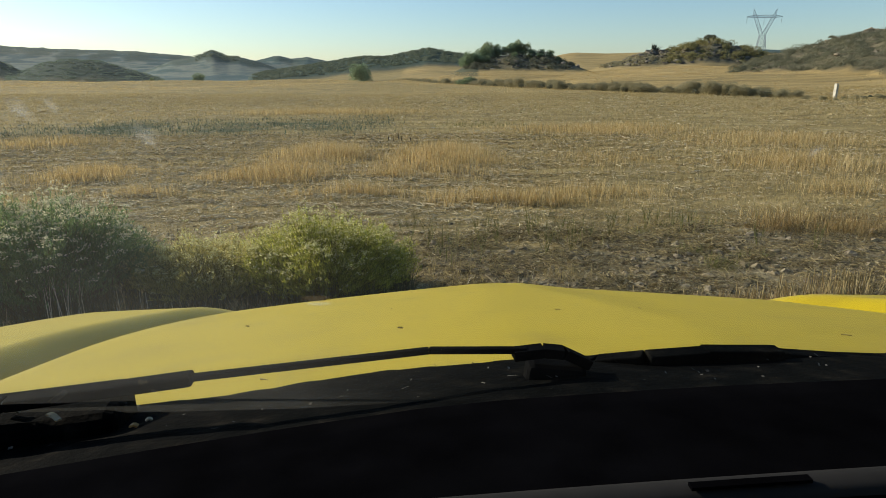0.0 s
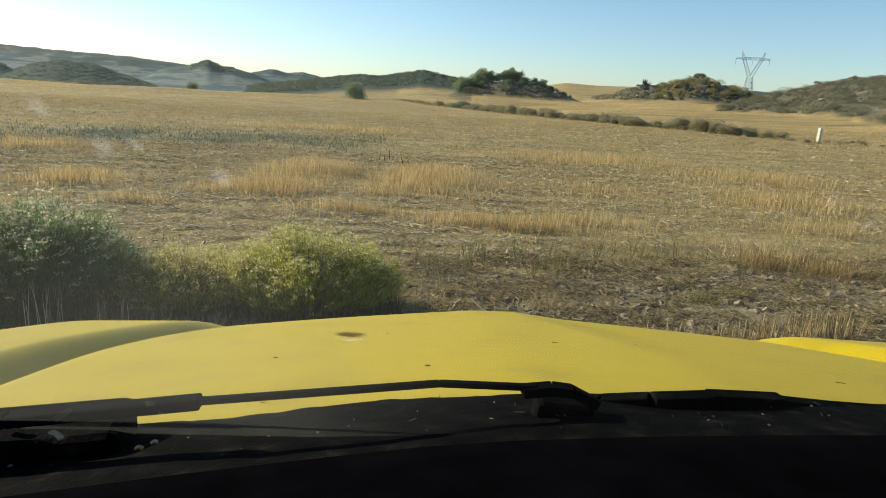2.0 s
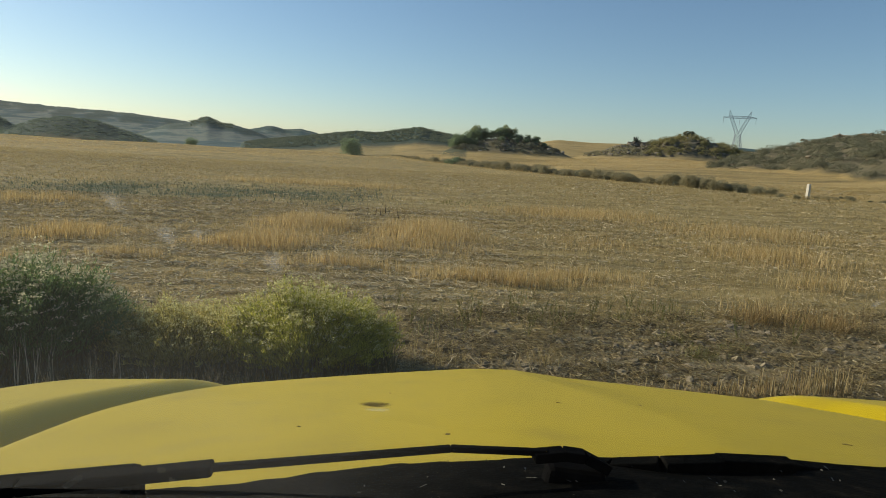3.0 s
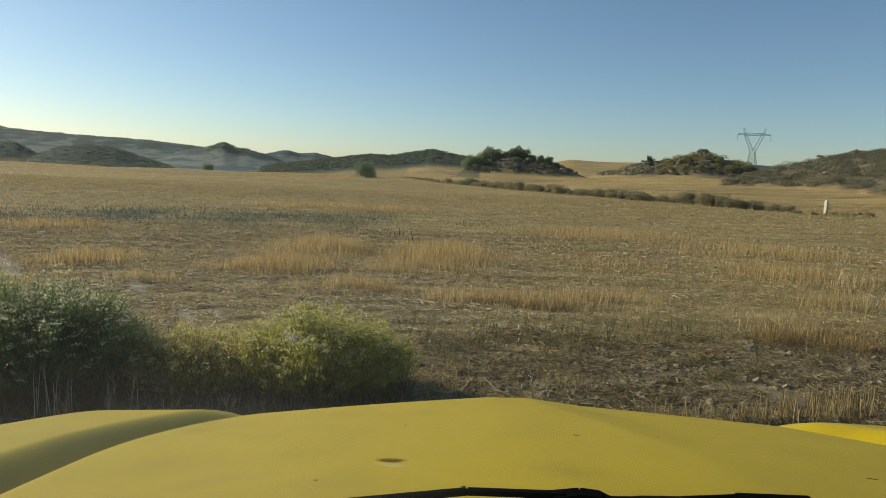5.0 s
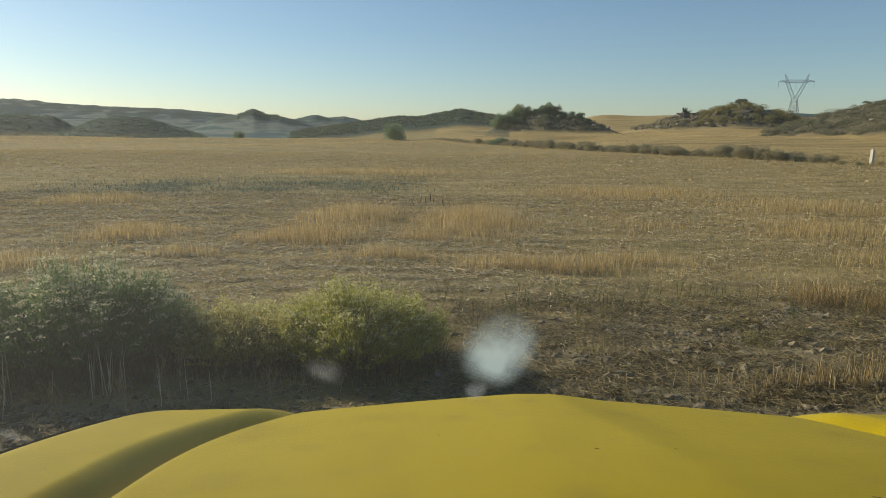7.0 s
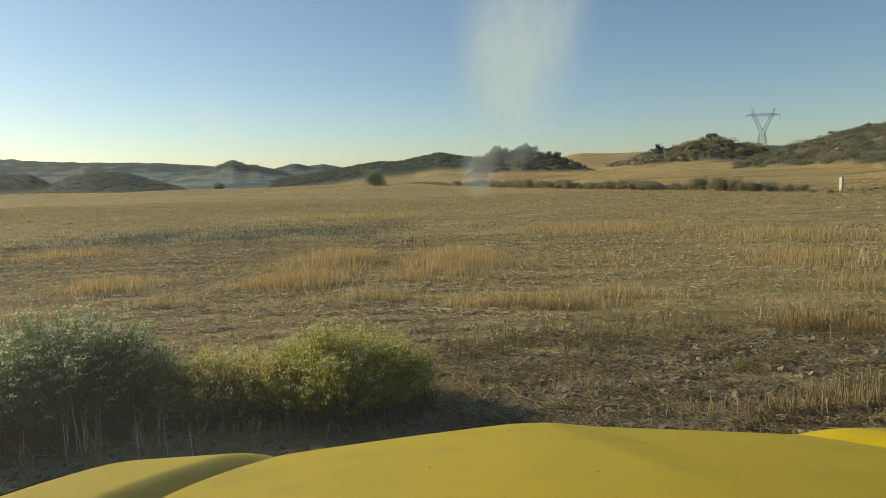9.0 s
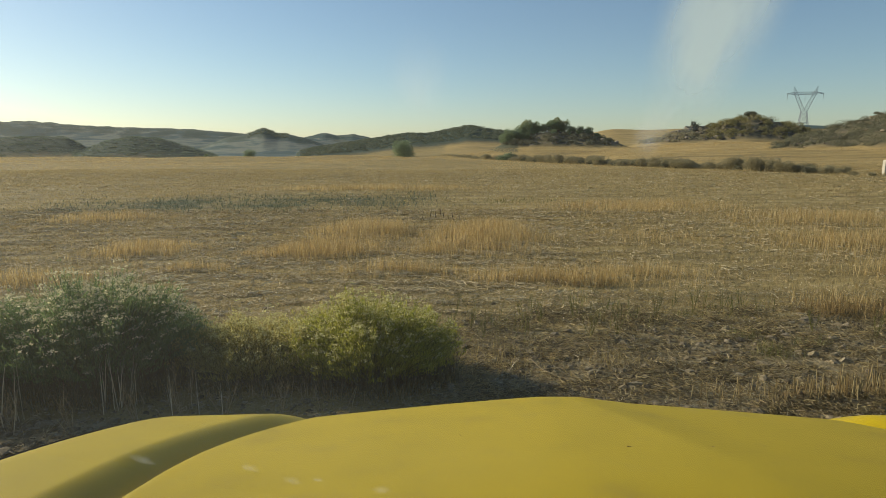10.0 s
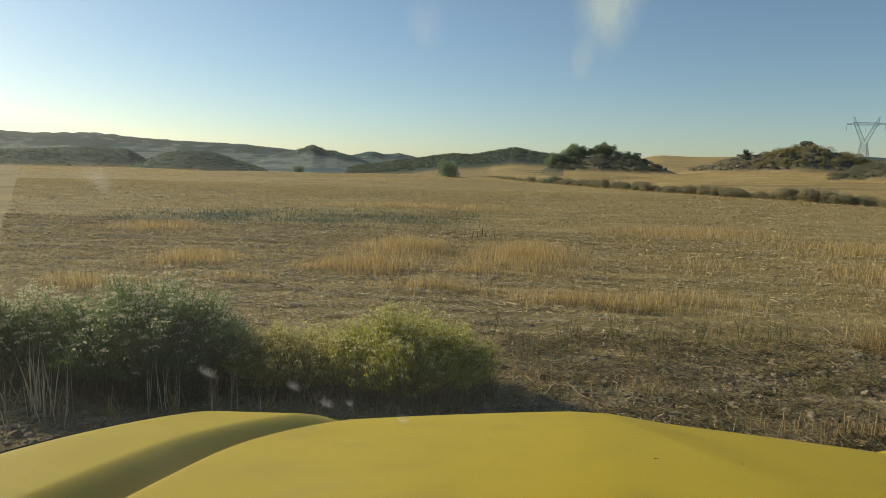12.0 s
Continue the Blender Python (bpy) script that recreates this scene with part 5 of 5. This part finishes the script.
def bush(label, cx, cy, rx, ry, h, stems, leaves, leaf, width, mats, flowers, group="", lean=1.0, stalk=0.004, petal=0.0048, low=0.12, skirt=0):
    """Many upright stems fanning out from the ground, narrow leaves along them, flower heads at their tips."""
    t = tagged(new("bush"), label, "bush", group)
    an = np.random.uniform(0, 6.28, stems)
    rr = np.sqrt(np.random.uniform(0, 1, stems))
    ox, oy = np.cos(an) * rr, np.sin(an) * rr
    foot = np.stack([ox * rx * 0.55, oy * ry * 0.55, np.zeros(stems)], 1)
    dome = np.sqrt(np.clip(1 - 0.80 * rr ** 2, 0.05, 1)) * (0.86 + 0.14 * wave(ox * rx, oy * ry, 0.35, 7)) * np.random.uniform(0.70, 1.03, stems)
    tip = np.stack([ox * rx * lean * 1.05, oy * ry * lean * 1.05, h * dome], 1) + np.random.normal(0, 0.025, (stems, 3))
    base = Matrix.Translation((cx, cy, z_at(cx, cy) - 0.01))
    bend = (foot + tip) / 2 + np.stack([-ox * rx * 0.12, -oy * ry * 0.12, h * 0.06 * np.ones(stems)], 1)

    def along(f):
        f = f[..., None]
        return foot[:, None] * (1 - f) ** 2 + 2 * bend[:, None] * f * (1 - f) + tip[:, None] * f ** 2
    f = np.linspace(0, 1, 5)[None].repeat(stems, 0)
    line = along(f)
    side = np.random.normal(size=(stems, 3)) * np.array([1, 1, 0])
    side /= np.linalg.norm(side, axis=1)[:, None]
    w = stalk * np.linspace(1, 0.4, 5)
    v = np.stack([line - side[:, None] * w[None, :, None] / 2, line + side[:, None] * w[None, :, None] / 2], 2).reshape(-1, 3)
    i = np.arange(stems)[:, None] * 10 + np.arange(4)[None] * 2
    q = np.stack([i, i + 1, i + 3, i + 2], -1).reshape(-1, 4)
    part("stems", mesh_of("stems", v, [(q, 0)], [M_BUSHSTEM]), t)
    # leaves
    f = np.random.uniform(low, 1.0, (stems, leaves)) ** 0.75
    p = along(f).reshape(-1, 3)
    n = len(p)
    d = np.random.normal(size=(n, 3)) * 0.45 + np.array([0, 0, 1.1]) + (p * np.array([1 / rx, 1 / ry, 0])) * 0.4
    d /= np.linalg.norm(d, axis=1)[:, None]
    s = np.cross(d, np.random.normal(size=(n, 3)))
    s /= np.linalg.norm(s, axis=1)[:, None]
    ln = (leaf * np.random.uniform(0.5, 1.4, n))[:, None]
    wd = (width * np.random.uniform(0.6, 1.3, n))[:, None]
    v = np.stack([p, p + d * ln * 0.5 + s * wd / 2, p + d * ln, p + d * ln * 0.5 - s * wd / 2], 1).reshape(-1, 3)
    part("leaves", mesh_of("leaves", v, [(np.arange(n * 4).reshape(n, 4), 0)], [mats[0]]), t)
    if skirt:
        # a low fringe of dead stalks and leaves that closes the foot
        an2, r2 = np.random.uniform(0, 6.28, skirt), np.random.uniform(0.35, 1.0, skirt)
        at = np.stack([np.cos(an2) * rx * r2, np.sin(an2) * ry * r2, np.zeros(skirt)], 1)
        v, q, tr = blades(at, h * np.random.uniform(0.15, 0.5, skirt), np.full(skirt, 0.005), np.abs(np.random.normal(0, 0.4, skirt)), droop=0.08)
        part("skirt", mesh_of("skirt", v, [(q, 0), (tr, 0)], [M_BUSHSTEM]), t, "dark dead growth at the foot")
    # flower heads: small flat tufts
    high = np.clip(tip[:, 2] / h - 0.30, 0.05, None)
    k = np.random.choice(stems, flowers, p=high / high.sum())
    c = along(np.random.uniform(0.86, 1.0, (stems, 1)))[:, 0][k] + np.random.normal(0, 0.012, (flowers, 3)) + np.array([0, 0, 0.050])
    m = 10
    cc = (c[:, None] + np.random.normal(0, petal * 1.9, (flowers, m, 3)) * np.array([1, 1, 0.22])).reshape(-1, 3)
    v, q = cards(cc, np.full(len(cc), petal), 0.9, np.array([0.0, 0.0, 1.0]))
    part("flower_heads", mesh_of("flower_heads", v, [(q, 0)], [mats[1]]), t, "pale dried flower heads")
    t.matrix_basis = base
    return t


bush("grey-green bush with small pale flower heads", -2.36, 3.85, 0.72, 0.60, 0.75, 2300, 40, 0.032, 0.0048, (M_BUSHGREY, M_FLOWER), 800, "bushes at the field's edge", petal=0.0090, skirt=2600)
bush("low grey-green bush thinning into dry stalks", -3.25, 3.75, 0.66, 0.45, 0.66, 1000, 32, 0.036, 0.0060, (M_BUSHGREY, M_FLOWER), 900, "bushes at the field's edge", petal=0.0080, skirt=1800)
bush("bright yellow-green bush with fine upright leaves", -0.58, 3.92, 0.60, 0.44, 0.575, 2400, 34, 0.034, 0.0038, (M_BUSHGREEN, M_FLOWERY), 800, "bushes at the field's edge", petal=0.0080, skirt=1800)
bush("low yellowish bush between two larger ones", -1.30, 3.90, 0.60, 0.36, 0.43, 1300, 26, 0.038, 0.0048, (M_BUSHDRY, M_FLOWERY), 600, "bushes at the field's edge", petal=0.0075, skirt=1800)


def stalks(label, name, cx, cy, rx, ry, h, n, width, mat, lean=0.12):
    x, y = cx + np.random.normal(0, rx, n), cy + np.random.normal(0, ry, n)
    z = ground(x, y)[0]
    v, q, tr = blades(np.stack([x, y, z - 0.01], 1), h * np.random.uniform(0.5, 1.15, n), np.full(n, width), np.abs(np.random.normal(0, lean, n)), droop=0.015)
    return tagged(new(name, mesh_of(name, v, [(q, 0), (tr, 0)], [mat])), label, "weeds", kind="stuff")


n = 9000
x, y = np.random.uniform(-4.2, 0.25, n), np.random.uniform(2.15, 3.75, n)
ok = open_ground(x, y)
x, y = x[ok], y[ok]
half = len(x) // 2
litter("leaf_litter", x[:half], y[:half], np.random.uniform(0.01, 0.06, half), np.random.uniform(0.002, 0.006, half), M_STEM, "brown twigs and dead leaves under the bushes")
sz = np.random.gamma(1.1, 0.004, len(x) - half) + 0.003
rock_stuff("soil_clods", np.stack([x[half:], y[half:], ground(x[half:], y[half:])[0] + sz * 0.1], 1), np.clip(sz, 0.003, 0.03), M_SOIL, "crumbs of dark soil under the bushes", "soil")
stalks("tall pale dry stalks beside the bush", "dry_stalks", -2.61, 3.16, 0.09, 0.08, 0.44, 34, 0.007, M_PALESTEM, 0.16)
stalks("pale dry stalks standing before the bush", "dry_stalks", -2.55, 3.05, 0.14, 0.10, 0.36, 10, 0.0045, M_PALESTEM)
stalks("pale dry stalks standing before the bush", "dry_stalks", -1.62, 3.28, 0.08, 0.05, 0.36, 9, 0.005, M_PALESTEM)
stalks("pale dry stalks standing before the bush", "dry_stalks", -1.95, 3.38, 0.05, 0.05, 0.40, 14, 0.0045, M_PALESTEM)
stalks("dry twigs and grass at the foot of the bushes", "dry_twigs", -1.6, 3.05, 0.75, 0.18, 0.14, 90, 0.004, M_STEM, 0.7)
stalks("dry brown grass at the foot of the green bush", "dry_twigs", -0.95, 3.62, 0.35, 0.10, 0.15, 260, 0.004, M_STEM, 0.4)
stalks("dry grass beside the green bush", "dry_twigs", 0.25, 4.15, 0.25, 0.25, 0.10, 420, 0.004, M_DRYGRASS, 0.6)
stalks("thin green weeds in the stubble", "green_weeds", 0.30, 4.85, 0.22, 0.25, 0.24, 60, 0.005, M_GREENWEED, 0.35)
stalks("thin green weeds in the stubble", "green_weeds", 1.35, 5.45, 0.30, 0.25, 0.20, 90, 0.005, M_GREENWEED, 0.4)
stalks("thin green weeds in the stubble", "green_weeds", 2.5, 5.7, 0.30, 0.20, 0.20, 70, 0.005, M_GREENWEED, 0.4)
stalks("green weeds in the field", "green_weeds", 1.7, 17.5, 0.8, 0.5, 0.10, 220, 0.012, M_GREENWEED, 0.5)
for k in range(7):
    cx, cy = random.uniform(0.6, 4.2), random.uniform(3.9, 5.9)
    stalks("small tuft of dull weeds on the bare strip", "weed_tuft", cx, cy, random.uniform(.05, .13), random.uniform(.04, .09), random.uniform(.07, .16), 110, 0.0035, M_GREENWEED if k % 3 else M_DRYGRASS, 0.6)
x, y = wedge(34000, 14, 25)
ok = np.random.uniform(size=len(x)) < weedy(x, y) * 1.4
stalks_x, stalks_y = x[ok], y[ok]
stalk_field("low_weeds", stalks_x, stalks_y, np.random.uniform(0.05, 0.14, len(stalks_x)), np.full(len(stalks_x), 0.018), M_STRIP, "grey-green low weeds across the field", 0.7)
stalks("dark dead thistles in the stubble", "dead_thistles", -0.28, 13.2, 0.18, 0.25, 0.25, 8, 0.018, M_DARKSTEM, 0.2)
stalks("dark dry stem beside the bush", "dead_stem", -1.58, 4.05, 0.05, 0.04, 0.55, 5, 0.005, M_DARKSTEM, 0.1)


def stick(points, r, label):
    bm = bmesh.new()
    for a, b in zip(points, points[1:]):
        limb(bm, (a[0], a[1], a[2]), (b[0], b[1], b[2]), r, r * 0.75, 6)
    return tagged(new("stick", from_bm("stick", bm, M_STEM)), label, "stick", "dry sticks on the bare strip")


stick([(0.50, 4.05, .07), (0.57, 3.94, .03), (0.66, 3.85, .018), (0.76, 3.78, .01)], 0.0055, "bleached dry stick lying on the soil")
stick([(0.57, 3.95, .03), (0.66, 3.93, .05), (0.72, 3.88, .02)], 0.004, "bleached dry stick lying on the soil")

# ======== branching dry weeds ========


def dry_weed(h, spread, stems, mat, label, width=0.0035):
    """A few thin stems from one root, each with short side twigs."""
    bm = bmesh.new()
    for k in range(stems):
        an = random.uniform(0, 6.28)
        top = Vector((math.cos(an) * spread * random.uniform(0.3, 1), math.sin(an) * spread * random.uniform(0.3, 1), h * random.uniform(0.7, 1)))
        mid = top * 0.55 + Vector((random.uniform(-.02, .02), random.uniform(-.02, .02), h * 0.06))
        limb(bm, (0, 0, -0.01), mid, width * 0.6, width * 0.5, 4)
        limb(bm, mid, top, width * 0.5, width * 0.3, 4)
        for j in range(9):
            f = random.uniform(0.25, 0.95)
            p = mid * (f / 0.55) if f < 0.55 else mid.lerp(top, (f - 0.55) / 0.45)
            a2 = random.uniform(0, 6.28)
            q = p + Vector((math.cos(a2) * 0.4, math.sin(a2) * 0.4, random.uniform(0.5, 1.0))) * h * random.uniform(0.10, 0.24)
            limb(bm, p, q, width * 0.35, width * 0.2, 3)
    return tagged(new("dry_weed", from_bm("dry_weed", bm, mat)), label, "weed", "branching weeds at the field's edge")


M_REDGRASS = leafy(material("russet_grass", [(0.1, (0.18, 0.118, 0.048)), (0.5, (0.33, 0.225, 0.092)), (0.9, (0.47, 0.34, 0.155))], rough=0.6, scale=1.5, random_by="island", amount=0.6), 0.35)
for x, y, h in ((-0.04, 5.04, 0.34), (0.12, 5.0, 0.26), (0.56, 4.86, 0.34), (0.70, 4.95, 0.24), (1.28, 4.78, 0.30), (1.05, 4.70, 0.24), (1.02, 5.2, 0.28), (1.75, 5.3, 0.28), (2.2, 5.6, 0.25), (2.9, 4.9, 0.22), (3.3, 4.75, 0.24)):
    place(dry_weed(h, h * 0.35, 5, M_GREENWEED, "thin branching olive weed standing in the stubble"), x, y)
for x, y, h in ((-2.62, 2.95, 0.34), (-2.35, 3.02, 0.26), (-2.05, 3.05, 0.24), (-1.72, 3.10, 0.30), (-1.48, 3.14, 0.34), (-1.30, 3.22, 0.24), (-1.0, 3.3, 0.20), (-2.85, 2.9, 0.36)):
    place(dry_weed(h, h * 0.4, 4, M_STEM, "dry branching weed before the dark bushes", 0.003), x, y)
stalks("russet dry grass tuft beside the stones", "grass_tuft", 3.45, 5.50, 0.16, 0.10, 0.24, 260, 0.0045, M_REDGRASS, 0.45)
stalks("russet dry grass tuft at the edge of the bare strip", "grass_tuft", 4.00, 5.30, 0.20, 0.12, 0.28, 260, 0.0045, M_REDGRASS, 0.45)
stalks("russet low grass round the cut stalks", "grass_tuft", 2.45, 3.62, 0.45, 0.10, 0.07, 900, 0.004, M_REDGRASS, 0.8)


def cut_stalks(cx, cy, rx, ry, h, n):
    """Stiff round stubs with flat cut tops."""
    bm = bmesh.new()
    for k in range(n):
        x, y = random.gauss(cx, rx), random.gauss(cy, ry)
        z, ln = z_at(x, y), h * random.uniform(0.55, 1.15)
        top = (x + random.gauss(0, 0.09) * ln, y + random.gauss(0, 0.09) * ln, z + ln)
        limb(bm, (x, y, z - 0.01), top, 0.0030, 0.0026, 6)
        bm.verts.ensure_lookup_table()
        bm.faces.new([bm.verts[q] for q in range(-6, 0)])
    return tagged(new("cut_stalks", from_bm("cut_stalks", bm, M_STALK, False)), "stiff pale cut stalks standing at the field's edge", "stubble", kind="stuff")


M_STALK = material("cut_stalk", [(0.1, (0.20, 0.14, 0.058)), (0.5, (0.33, 0.245, 0.11)), (0.9, (0.48, 0.375, 0.19))], rough=0.7, scale=4, random_by="island", amount=0.8)
cut_stalks(2.05, 3.58, 0.22, 0.05, 0.125, 40)
cut_stalks(1.45, 3.52, 0.16, 0.05, 0.11, 9)
cut_stalks(2.75, 3.68, 0.16, 0.06, 0.165, 60)
cut_stalks(2.45, 3.60, 0.12, 0.05, 0.14, 26)

# pale straw left lying between the stands of stubble
x = np.random.uniform(-4.2, 1.6, 60000)
y = np.random.uniform(5.4, 9.8, 60000)
ok = thin(x, y, 131, 0.12, (0.9, 0.45)) & (bare(x, y) < 0.4)
x, y = x[ok], y[ok]
litter("straw_litter", x, y, np.random.uniform(0.03, 0.13, len(x)), np.random.uniform(0.004, 0.008, len(x)), M_PALESTRAW, "pale broken straw lying between the stubble stands")
